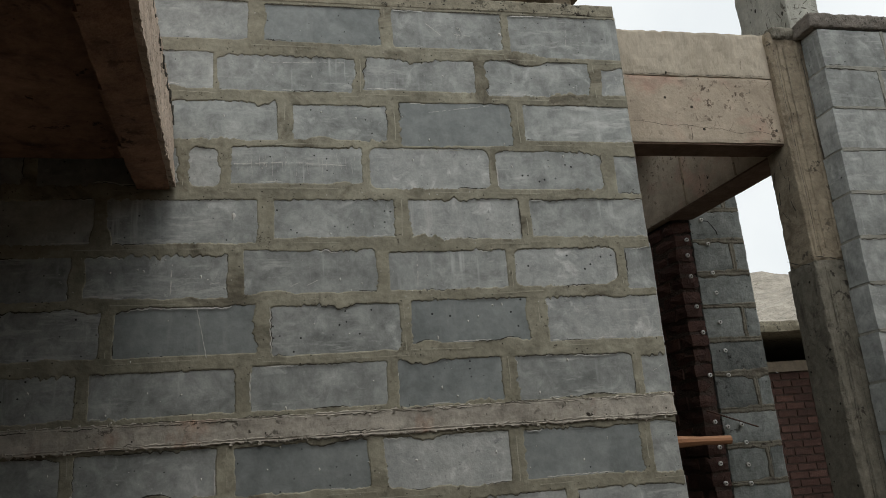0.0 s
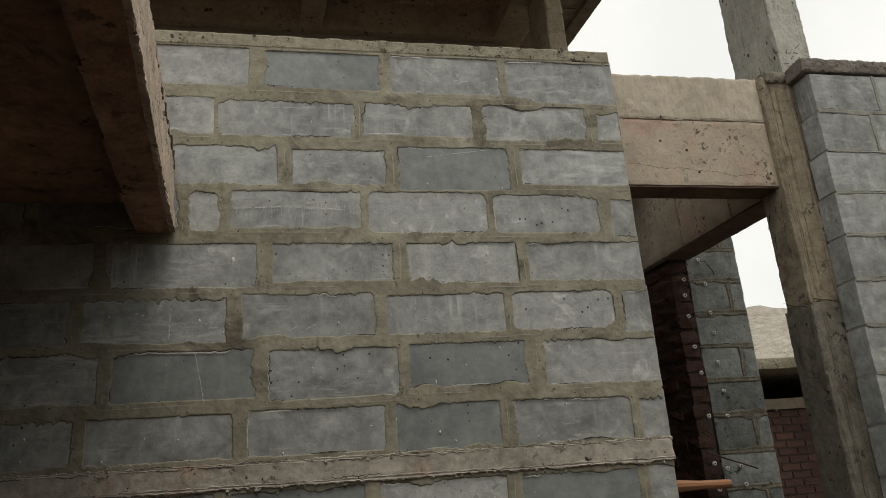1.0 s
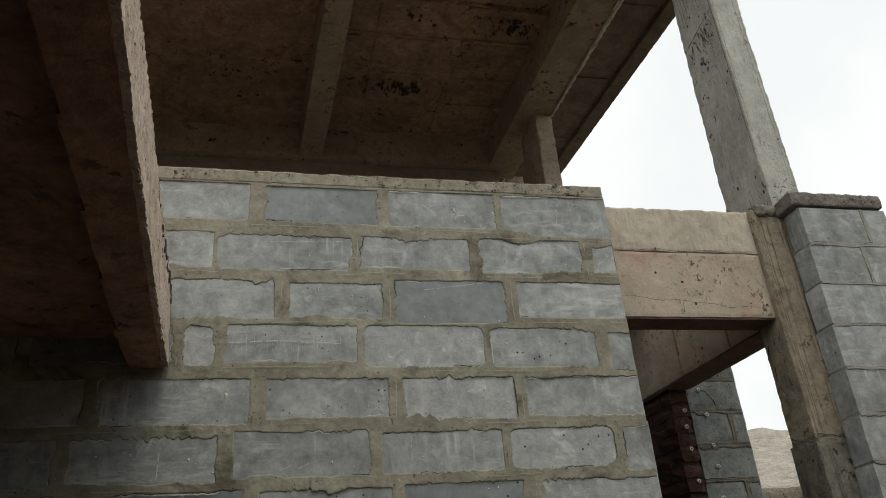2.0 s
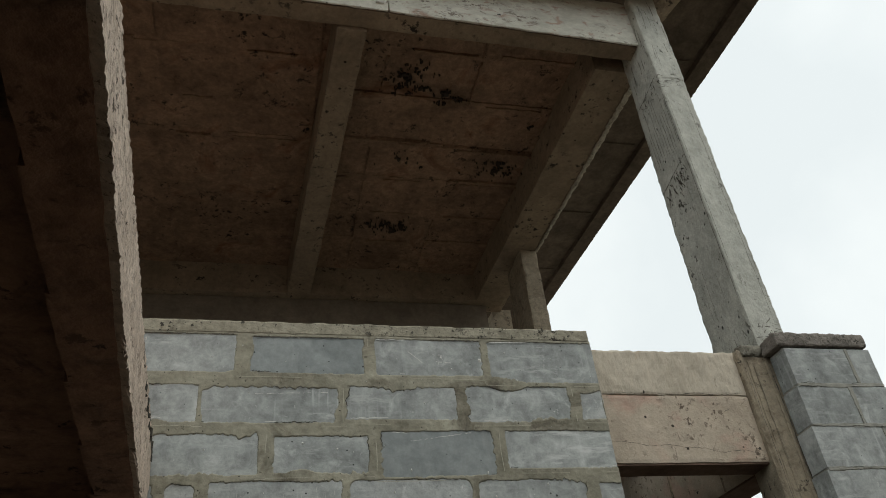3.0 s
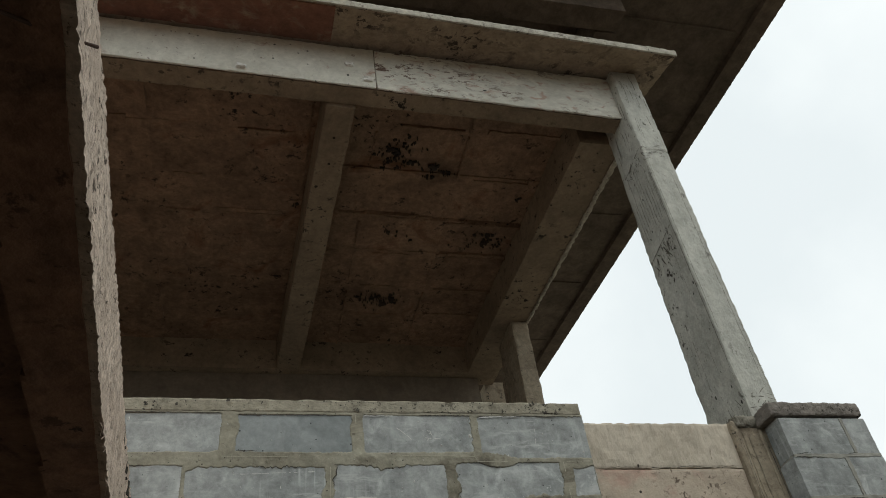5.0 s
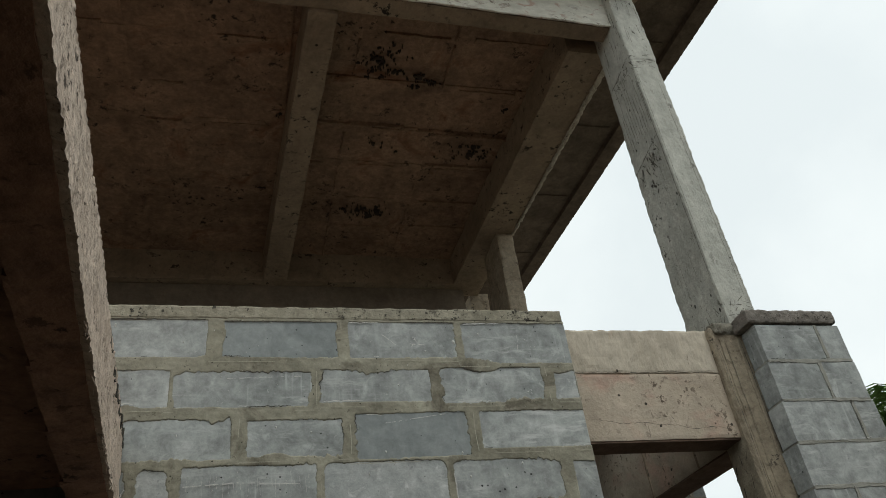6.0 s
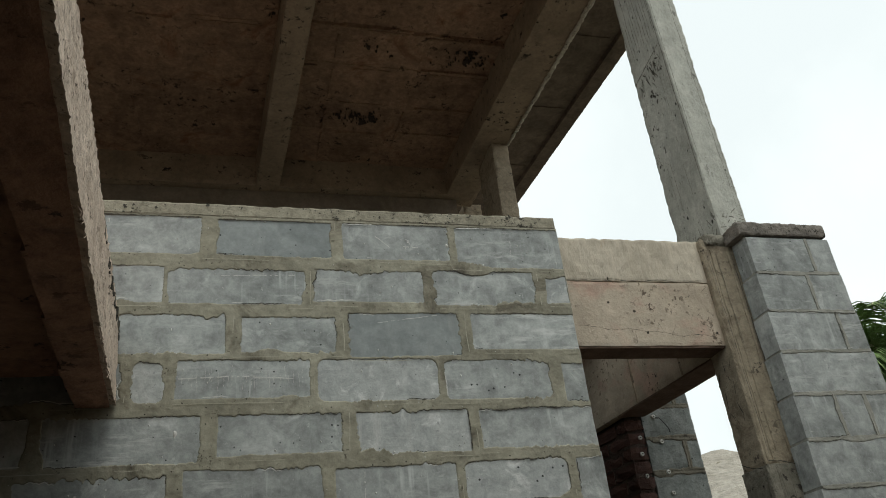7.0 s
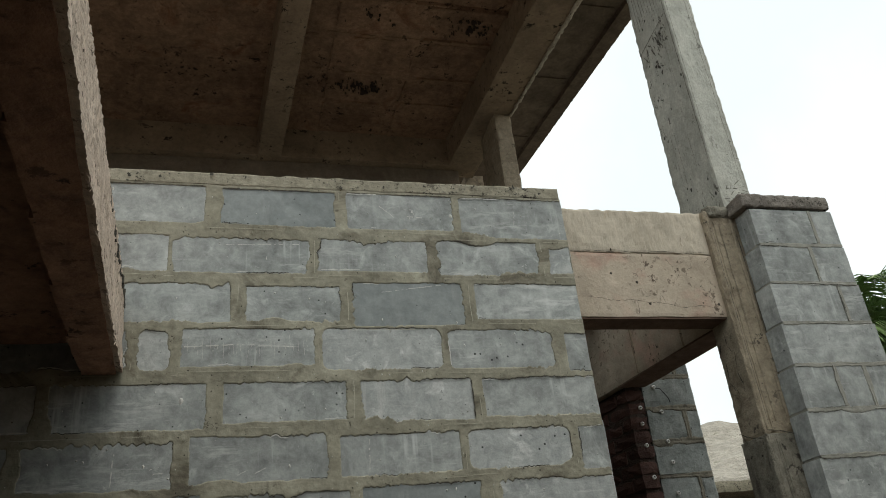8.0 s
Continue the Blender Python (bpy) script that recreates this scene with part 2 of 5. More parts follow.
M_BARK = surface("palm_bark", (0.10, 0.08, 0.06), (0.22, 0.18, 0.14), patch=4, grain=20, bump=0.8, relief=0.03, streak=(1, 1, 4))
M_BAMBOO = surface("reddish_timber", (0.26, 0.12, 0.06), (0.42, 0.22, 0.12), rough=0.6, patch=8, grain=40, bump=0.3, relief=0.005, streak=(0.4, 3, 3))
# shade of the beam undersides, put into a dark brown base colour
M_SOFFIT_SHADE = surface("shaded_soffit", (0.085, 0.055, 0.040), (0.19, 0.13, 0.095), patch=3, grain=26, bump=0.4, relief=0.01, blotch=0.3)
M_PIN = surface("galvanised_washer", (0.68, 0.68, 0.67), (0.84, 0.84, 0.82), rough=0.45, patch=20, grain=90, bump=0.1, spec=0.5)
M_RUBBER = surface("dark_plug", (0.02, 0.02, 0.02), (0.05, 0.05, 0.05), rough=0.7)
M_STEEL = surface("rusty_bar", (0.045, 0.026, 0.018), (0.11, 0.06, 0.04), rough=0.75, patch=20, grain=90, bump=0.5, relief=0.003)
M_FLOOR = surface("pale_bounce_screed", (0.38, 0.35, 0.31), (0.58, 0.54, 0.48), patch=1.2, grain=20, bump=0.5, relief=0.01)

M_TAN_PALE = surface("pale_tan_concrete", (0.40, 0.35, 0.275), (0.60, 0.535, 0.44), patch=3.2, grain=30, bump=0.4, relief=0.01,
                     stain=(0.42, 0.34, 0.25), stain_scale=3.5, stain_from=0.55, pits=22, streak=(1.5, 1.5, 0.5), blotch=0.18, speckle=(0.14, 0.115, 0.085), speckle_scale=24, speckle_from=0.62)
M_GREYCOL_DARK = surface("stained_concrete", (0.06, 0.055, 0.045), (0.17, 0.155, 0.13), patch=8, grain=50, bump=0.8, relief=0.012)
M_LIME = surface("lime_flake", (0.62, 0.61, 0.57), (0.80, 0.79, 0.75), patch=9, grain=50, bump=0.4, relief=0.006)
M_CANOPY = surface("brown_canopy_soffit", (0.20, 0.15, 0.10), (0.38, 0.30, 0.215), patch=3.2, grain=30, bump=0.5, relief=0.012,
                   stain=(0.12, 0.085, 0.06), stain_scale=4.5, stain_from=0.57, blotch=0.25, speckle=(0.05, 0.035, 0.025), speckle_scale=14, speckle_from=0.535)
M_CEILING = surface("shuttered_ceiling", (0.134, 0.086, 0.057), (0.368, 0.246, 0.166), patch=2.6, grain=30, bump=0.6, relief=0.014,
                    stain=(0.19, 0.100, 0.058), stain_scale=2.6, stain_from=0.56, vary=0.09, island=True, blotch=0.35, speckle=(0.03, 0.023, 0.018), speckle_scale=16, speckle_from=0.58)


# ---- builders ----
def thing(name, at, label, category, kind="", group=""):
    ob = new(name)
    ob.location = at
    ob.empty_display_size = 0.1
    return tagged(ob, label, category, group, kind)


def offset_of(ob):
    v = Vector((0, 0, 0))
    while ob is not None:
        v += ob.location
        ob = ob.parent
    return v


def part(name, bm, material, parent=None, label=""):
    """Links a bmesh whose vertices are in world metres as one mesh, with its origin at its base, under parent."""
    bm.normal_update()
    me = bpy.data.meshes.new(name)
    vs = [v.co for v in bm.verts]
    base = Vector((sum(v.x for v in vs) / len(vs), sum(v.y for v in vs) / len(vs), min(v.z for v in vs)))
    bmesh.ops.translate(bm, verts=bm.verts[:], vec=-base)
    bm.to_mesh(me)
    bm.free()
    me.materials.append(material)
    ob = new(name, me)
    ob.location = base - offset_of(parent)
    ob.parent = parent
    if label:
        tagged(ob, label)
    return ob


def hexa(corners, n=(1, 1, 1), amp=0.0, cell=0.12, chip=0.0, seed=0.0, bm=None, tall=1.0):
    """A body between eight corners (bottom four, then top four, each counter-clockwise from above), gridded, with an uneven skin and worn arrises."""
    bm = bm or bmesh.new()
    c = [Vector(p) for p in corners]
    seen = {}

    def vert(i, j, k):
        key = (i, j, k)
        if key in seen:
            return seen[key]
        u, v, w = i / n[0], j / n[1], k / n[2]
        lo = (c[0] * (1 - u) + c[1] * u) * (1 - v) + (c[3] * (1 - u) + c[2] * u) * v
        hi = (c[4] * (1 - u) + c[5] * u) * (1 - v) + (c[7] * (1 - u) + c[6] * u) * v
        p = lo * (1 - w) + hi * w
        edges = (i in (0, n[0])) + (j in (0, n[1])) + (k in (0, n[2]))
        if amp:
            s = Vector((p.x, p.y, p.z / tall)) / cell + Vector((seed, seed * 1.7, seed * 0.3))
            p = p + noise.noise_vector(s) * amp + noise.noise_vector(s * 3.1) * amp * 0.4
        if chip and edges >= 2:
            mid = sum(c, Vector()) / 8
            way = Vector((0, 0, 0))
            for a, b, idx, m in ((c[1] - c[0], u, i, n[0]), (c[3] - c[0], v, j, n[1]), (c[4] - c[0], w, k, n[2])):
                if idx in (0, m):
                    way += a.normalized() * (1 if b < 0.5 else -1)
            r = 0.5 + 0.5 * noise.noise(p / (cell * 0.5) + Vector((seed + 9, 3, 1)))
            p = p + way * chip * (0.35 + 1.3 * r * r)
        seen[key] = bm.verts.new(p)
        return seen[key]

    def face(a, b, c_, d):
        bm.faces.new((a, b, c_, d))

    for i in range(n[0]):
        for j in range(n[1]):
            face(vert(i, j, 0), vert(i, j + 1, 0), vert(i + 1, j + 1, 0), vert(i + 1, j, 0))
            face(vert(i, j, n[2]), vert(i + 1, j, n[2]), vert(i + 1, j + 1, n[2]), vert(i, j + 1, n[2]))
    for i in range(n[0]):
        for k in range(n[2]):
            face(vert(i, 0, k), vert(i + 1, 0, k), vert(i + 1, 0, k + 1), vert(i, 0, k + 1))
            face(vert(i, n[1], k), vert(i, n[1], k + 1), vert(i + 1, n[1], k + 1), vert(i + 1, n[1], k))
    for j in range(n[1]):
        for k in range(n[2]):
            face(vert(0, j, k), vert(0, j, k + 1), vert(0, j + 1, k + 1), vert(0, j + 1, k))
            face(vert(n[0], j, k), vert(n[0], j + 1, k), vert(n[0], j + 1, k + 1), vert(n[0], j, k + 1))
    return bm


def corners_of(x0, x1, y0, y1, z0, z1, sx=0.0):
    """Box corners; sx: how far x drifts with each metre of depth y."""
    def p(x, y, z):
        return (x + sx * y, y, z)
    return [p(x0, y0, z0), p(x1, y0, z0), p(x1, y1, z0), p(x0, y1, z0), p(x0, y0, z1), p(x1, y0, z1), p(x1, y1, z1), p(x0, y1, z1)]


def box(x0, x1, y0, y1, z0, z1, n=(1, 1, 1), amp=0.0, cell=0.12, chip=0.0, seed=0.0, sx=0.0, bm=None, tall=1.0):
    return hexa(corners_of(x0, x1, y0, y1, z0, z1, sx), n, amp, cell, chip, seed, bm, tall)


def rod(points, radius, sides=8, bm=None):
    """A round bar through points."""
    bm = bm or bmesh.new()
    pts = [Vector(p) for p in points]
    rings = []
    for i, p in enumerate(pts):
        way = (pts[min(i + 1, len(pts) - 1)] - pts[max(i - 1, 0)]).normalized()
        a = way.orthogonal().normalized()
        b = way.cross(a)
        r = radius[i] if isinstance(radius, (list, tuple)) else radius
        rings.append([bm.verts.new(p + (a * math.cos(t) + b * math.sin(t)) * r) for t in [2 * math.pi * s / sides for s in range(sides)]])
    for r0, r1 in zip(rings, rings[1:]):
        for s in range(sides):
            bm.faces.new((r0[s], r0[(s + 1) % sides], r1[(s + 1) % sides], r1[s]))
    bm.faces.new(rings[0][::-1])
    bm.faces.new(rings[-1])
    return bm


def crack(parent, a, b, width, seed, out=(0, -1, 0), material=None, wander=0.012):
    """A thin uneven crack from a to b on the face that looks towards out."""
    a, b, out = Vector(a), Vector(b), Vector(out)
    way = b - a
    side = way.cross(out).normalized()
    n = max(6, int(way.length / 0.008))
    bm, prev = bmesh.new(), None
    for i in range(n + 1):
        u = i / n
        q = way.length * u
        p = a + way * u + side * (noise.noise(Vector((q * 9, seed, 1))) * wander + noise.noise(Vector((q * 55, seed, 2))) * wander * 0.28)
        t = max(0.0003, width * (0.55 + 0.8 * noise.noise(Vector((q * 30, seed, 3))))) * min(1, 8 * u, 8 * (1 - u)) + 0.0002
        row = [bm.verts.new(p - side * t), bm.verts.new(p + side * t)]
        if prev:
            bm.faces.new((prev[0], row[0], row[1], prev[1]))
        prev = row
    part("crack", bm, material or M_CREVICE, parent)


def block_face(x0, x1, z0, z1, y, proud, seed, wob=0.006, depth=0.03):
    """One hand-laid block as it shows in a wall: an uneven outline, a worn arris and returns into the mortar."""
    bm = bmesh.new()
    nx, nz = max(4, round((x1 - x0) / 0.03)), 5
    rim = [(i / nx, 0) for i in range(nx)] + [(1, k / nz) for k in range(nz)] + [(1 - i / nx, 1) for i in range(nx)] + [(0, 1 - k / nz) for k in range(nz)]
    cx, cz = (x0 + x1) / 2, (z0 + z1) / 2

    def ring(inset, yy, w):
        vs = []
        for u, v in rim:
            x, z = x0 + (x1 - x0) * u, z0 + (z1 - z0) * v
            q = Vector((x * 14 + seed, z * 14, seed * 0.37))
            x += noise.noise(q) * w + noise.noise(q * 3.3) * w * 0.6
            z += noise.noise(q + Vector((5, 9, 2))) * w + noise.noise(q * 3.3 + Vector((3, 1, 7))) * w * 0.6
            x += inset * (1 if u == 0 else -1 if u == 1 else 0)
            z += inset * (1 if v == 0 else -1 if v == 1 else 0)
            vs.append(bm.verts.new((x, yy + noise.noise(q * 0.6 + Vector((0, 4, 4))) * 0.0015, z)))
        return vs

    back, front, inner = ring(-0.001, y + depth, wob), ring(0, y - proud + 0.0025, wob), ring(0.004, y - proud, wob)
    m = len(rim)
    for a, b in ((back, front), (front, inner)):
        for i in range(m):
            bm.faces.new((a[i], a[(i + 1) % m], b[(i + 1) % m], b[i]))
    grid = {}
    for i, (u, v) in enumerate(rim):
        grid[(round(u * nx), round(v * nz))] = inner[i]
    for i in range(1, nx):
        for k in range(1, nz):
            x, z = x0 + 0.004 + (x1 - x0 - 0.008) * i / nx, z0 + 0.004 + (z1 - z0 - 0.008) * k / nz
            grid[(i, k)] = bm.verts.new((x, y - proud + noise.noise(Vector((x * 7, z * 7, seed))) * 0.0012, z))
    for i in range(nx):
        for k in range(nz):
            bm.faces.new((grid[(i, k)], grid[(i + 1, k)], grid[(i + 1, k + 1)], grid[(i, k + 1)]))
    return bm


# ---- ground and distance ----
def ground_sheet():
    bm = bmesh.new()
    n = 60
    vs = {}
    for i in range(n + 1):
        for j in range(n + 1):
            a, b = (i / n * 2 - 1), (j / n * 2 - 1)
            x, y = math.copysign(abs(a) ** 3, a) * 900, math.copysign(abs(b) ** 3, b) * 900
            near = max(0.0, 1 - math.hypot(x, y) / 9)
            vs[(i, j)] = bm.verts.new((x, y, -0.02 + noise.noise(Vector((x * 0.6, y * 0.6, 0))) * 0.05 * (1 - near)))
    for i in range(n):
        for j in range(n):
            bm.faces.new((vs[(i, j)], vs[(i + 1, j)], vs[(i + 1, j + 1)], vs[(i, j + 1)]))
    tagged(part("ground", bm, M_EARTH), "bare brown earth round the unfinished building", "ground", kind="structure")


def hillside():
    """A dry mound behind the neighbouring house."""
    bm = bmesh.new()
    n = 56
    vs = {}
    for i in range(n + 1):
        for j in range(n + 1):
            x, y = 2 + 60 * i / n, 16 + 60 * j / n
            u = (x - 30) / 28
            v = (y - 46) / 30
            h = 12.5 * max(0.0, 1 - u * u) ** 0.7 * max(0.0, 1 - v * v) ** 0.8
            h += (noise.noise(Vector((x * 0.2, y * 0.2, 3))) * 1.4 + noise.noise(Vector((x * 0.7, y * 0.7, 3))) * 0.4) * min(1, h / 2)
            vs[(i, j)] = bm.verts.new((x, y, h - 0.25))
    for i in range(n):
        for j in range(n):
            bm.faces.new((vs[(i, j)], vs[(i + 1, j)], vs[(i + 1, j + 1)], vs[(i, j + 1)]))
    tagged(part("hillside", bm, M_HILL), "dry pale brown rocky hillside behind the houses", "hill", kind="structure")


ground_sheet()
hillside()

# ---- block walls ----
TOP = 3.430


def ribbon(bm, a, b, y, half, seed, upright=False, proud=0.0019, cracks=None, limes=None, rag=1.0):
    """Trowelled mortar pressed out of a joint, from a to b along the wall, with ragged lips; here and there a lip has cracked away from the block or carries a trace of lime."""
    (x0, z0), (x1, z1) = a, b
    length = math.hypot(x1 - x0, z1 - z0)
    n = max(4, int(length / 0.006))
    prev, prev_lip = None, {}
    for i in range(n + 1):
        u = i / n
        x, z = x0 + (x1 - x0) * u, z0 + (z1 - z0) * u
        q = length * u
        lips = []
        for s in (-1, 1):
            w = half * (1 + noise.noise(Vector((q * 4.5, s * 11.3, seed))) * 0.75 + noise.noise(Vector((q * 13, s * 5.1, seed))) * 0.55
                        + noise.noise(Vector((q * 37, s * 2.1, seed))) * 0.24 * rag * (0.4 + 1.6 * abs(noise.noise(Vector((q * 5, s, seed + 8))))) * 1.6 + noise.noise(Vector((q * 75, s * 3.1, seed))) * 0.36 * rag)
            if s == -1 and not upright:
                w += max(0.0, noise.noise(Vector((q * 7, 77, seed))) - 0.22) * 0.075 * (half / 0.0205)
            else:
                w += max(0.0, noise.noise(Vector((q * 6, 31 + s, seed))) - 0.30) * 0.05 * (half / 0.0205)
            lips.append(max(half * 0.5, w))
        row = []
        for f, lift in ((-1, 0), (-0.84, 0.55), (-0.5, 1.0), (0, 0.55), (0.5, 1.0), (0.84, 0.55), (1, 0)):
            d = f * (lips[0] if f < 0 else lips[1])
            bulge = proud * lift + noise.noise(Vector((q * 12, f * 2.0, seed + 3))) * 0.0012 + noise.noise(Vector((q * 60, f * 6.0, seed + 3))) * 0.0007
            if abs(f) == 1:
                bulge = -0.0042
            dx, dz = (d, 0) if upright else (0, d)
            row.append(bm.verts.new((x + dx, y - 0.0045 - bulge, z + dz)))
        if prev:
            for j in range(6):
                bm.faces.new((prev[j], row[j], row[j + 1], prev[j + 1]) if not upright else (prev[j], prev[j + 1], row[j + 1], row[j]))
        prev = row
        for s, w in ((-1, lips[0]), (1, lips[1])):
            for which, store in ((0, cracks), (1, limes)):
                if store is None:
                    continue
                g = noise.noise(Vector((q * 6.5, s * 4.4 + which * 31, seed * 1.3))) + (0.10 if s == -1 else -0.06)
                key = (s, which)
                if which == 1 and noise.noise(Vector((q * 38, s * 7.0, seed))) < 0.05:
                    g = -1.0
                if g > (0.27 if which == 0 else 0.40):
                    t = min(1, (g - 0.2) * 6) * (0.0026 if which == 0 else 0.0026) * (0.6 + 0.5 * noise.noise(Vector((q * 80, s, seed))))
                    off = 0.0 if which == 0 else 0.002 + 0.004 * abs(noise.noise(Vector((q * 9, 3, seed))))
                    pts = []
                    for e in (w - 0.001 + off, w + max(0.0006, t) + off):
                        dx, dz = (s * e, 0) if upright else (0, s * e)
                        pts.append(store.verts.new((x + dx, y - (0.0085 if which == 0 else 0.0075), z + dz)))
                    if key in prev_lip and prev_lip[key]:
                        p = prev_lip[key]
                        store.faces.new((p[0], pts[0], pts[1], p[1]))
                    prev_lip[key] = pts
                else:
                    prev_lip[key] = None


def splashes(bm, x0, x1, z0, z1, y, count, seed):
    """Dabs of dried mortar on the faces of the blocks."""
    rnd = random.Random(seed)
    for _ in range(count):
        x, z, r = rnd.uniform(x0, x1), rnd.uniform(z0, z1), rnd.uniform(0.0012, 0.0042) * (2.2 if rnd.random() < 0.06 else 1)
        m = 7
        st = rnd.uniform(0.7, 2.4)
        ring = [bm.verts.new((x + math.cos(6.283 * i / m) * r * rnd.uniform(0.6, 1.2), y - 0.0035, z + math.sin(6.283 * i / m) * r * st * rnd.uniform(0.6, 1.2))) for i in range(m)]
        tip = bm.verts.new((x, y - 0.0075, z))
        for i in range(m):
            bm.faces.new((ring[i], ring[(i + 1) % m], tip))


FRONT = {}


def laid(k, *blocks):
    """One course of the front wall: for each block the left, right, lower and upper limit of what the mortar leaves bare."""
    rows = list(blocks)
    while rows[0][0] > -2.0:
        left, _, low, high = rows[0]
        rows.insert(0, (left - 0.478, left - 0.042, low, high))
    FRONT[k] = rows


laid(1, (-0.905, -0.527, 3.261, 3.420), (-0.465, -0.036, 3.260, 3.414), (0.010, 0.442, 3.257, 3.416), (0.475, 0.960, 3.236, 3.417))
laid(2, (-1.105, -0.647, 3.064, 3.207), (-0.631, -0.141, 3.059, 3.197), (-0.111, 0.315, 3.070, 3.202), (0.365, 0.785, 3.063, 3.211), (0.828, 0.928, 3.076, 3.194))
laid(3, (-0.830, -0.425, 2.865, 3.012), (-0.368, -0.032, 2.869, 3.004), (0.018, 0.441, 2.851, 3.024), (0.495, 0.960, 2.876, 3.023))
laid(4, (-0.723, -0.621, 2.691, 2.833), (-0.583, -0.132, 2.702, 2.837), (-0.103, 0.338, 2.682, 2.837), (0.370, 0.785, 2.682, 2.831), (0.840, 0.960, 2.666, 2.816))
laid(5, (-0.978, -0.499, 2.486, 2.640), (-0.442, -0.027, 2.504, 2.639), (0.031, 0.437, 2.490, 2.638), (0.481, 0.960, 2.497, 2.637))
laid(6, (-1.038, -0.597, 2.300, 2.443), (-0.542, -0.097, 2.305, 2.456), (-0.052, 0.371, 2.309, 2.446), (0.402, 0.788, 2.312, 2.450), (0.827, 0.960, 2.294, 2.446))
laid(7, (-0.946, -0.507, 2.112, 2.269), (-0.455, -0.029, 2.101, 2.264), (0.016, 0.429, 2.121, 2.270), (0.504, 0.960, 2.112, 2.266))
laid(8, (-1.008, -0.573, 1.924, 2.062), (-0.521, -0.083, 1.924, 2.066), (-0.045, 0.316, 1.914, 2.065), (0.368, 0.795, 1.914, 2.060), (0.835, 0.960, 1.915, 2.047))
laid(9, (-1.039, -0.624, 1.676, 1.818), (-0.573, -0.152, 1.670, 1.818), (-0.102, 0.318, 1.650, 1.815), (0.371, 0.787, 1.654, 1.812), (0.831, 0.960, 1.645, 1.816))
laid(10, (-0.820, -0.385, 1.470, 1.615), (-0.335, 0.070, 1.470, 1.610), (0.120, 0.495, 1.468, 1.608), (0.540, 0.960, 1.468, 1.605))
laid(11, (-1.020, -0.604, 1.275, 1.425), (-0.560, -0.150, 1.275, 1.425), (-0.100, 0.325, 1.275, 1.425), (0.370, 0.780, 1.275, 1.425), (0.825, 0.960, 1.275, 1.425))
TONES = {(3, 0.2): M_BLOCK_DARK, (9, 0.6): M_BLOCK_DARK, (7, 0.2): M_BLOCK_DARK, (7, -0.7): M_BLOCK_DARK, (8, 0.1): M_BLOCK_DARK, (1, -0.2): M_BLOCK_DARK, (9, -0.4): M_BLOCK_DARK,
         (4, 0.1): M_BLOCK_PALE, (9, 0.1): M_BLOCK_PALE, (6, 0.6): M_BLOCK_PALE, (7, 0.7): M_BLOCK_PALE, (5, 0.2): M_BLOCK_PALE, (4, -0.7): M_BLOCK_PALE, (2, 0.9): M_BLOCK_PALE}
ROUNDED = {(4, -0.7): 0.026, (4, 0.1): 0.028, (6, 0.6): 0.026, (4, 0.6): 0.016}


def tone_of(table, k, x0, x1, other):
    for (row, x), v in table.items():
        if row == k and x0 < x < x1:
            return v
    return other


def lip(q, seed, reach=1.0):
    """How far a mortar lip strays over the block at q metres along it: fine crumbs, slow drift and now and then a tongue pressed out by the trowel."""
    v = noise.noise(Vector((q * 3.5, seed, 1))) * 0.0060 + noise.noise(Vector((q * 13, seed, 2))) * 0.0030
    crumbs = 0.36 + 2.0 * max(0.0, noise.noise(Vector((q * 5, seed, 9))) + 0.10)
    v += (noise.noise(Vector((q * 45, seed, 3))) * 0.0080 + noise.noise(Vector((q * 105, seed, 4))) * 0.0062) * crumbs
    return reach * (v - max(0.0, noise.noise(Vector((q * 7, seed, 5))) - 0.27) * 0.048)


def strip(bm, pts, y):
    """A thin flat line of given half widths through (x, z, half width, upright) points; a width of none breaks it."""
    prev = None
    for x, z, w, upright in pts:
        if w is None:
            prev = None
            continue
        dx, dz = (w, 0) if upright else (0, w)
        row = [bm.verts.new((x - dx, y, z - dz)), bm.verts.new((x + dx, y, z + dz))]
        if prev:
            bm.faces.new((prev[0], row[0], row[1], prev[1]))
        prev = row


def hollow(bm, x, z, y, r, rnd):
    """A small dark broken hollow with a jagged rim on a face that looks towards the yard."""
    m, lean, flat = 10, rnd.uniform(0, 3.14), rnd.uniform(0.35, 1.0)
    ring = []
    for i in range(m):
        a, d = 6.283 * i / m, r * rnd.uniform(0.35, 1.25)
        u, v = math.cos(a) * d, math.sin(a) * d * flat
        ring.append(bm.verts.new((x + u * math.cos(lean) - v * math.sin(lean), y, z + u * math.sin(lean) + v * math.cos(lean))))
    mid = bm.verts.new((x, y, z))
    for i in range(m):
        bm.faces.new((ring[i], ring[(i + 1) % m], mid))


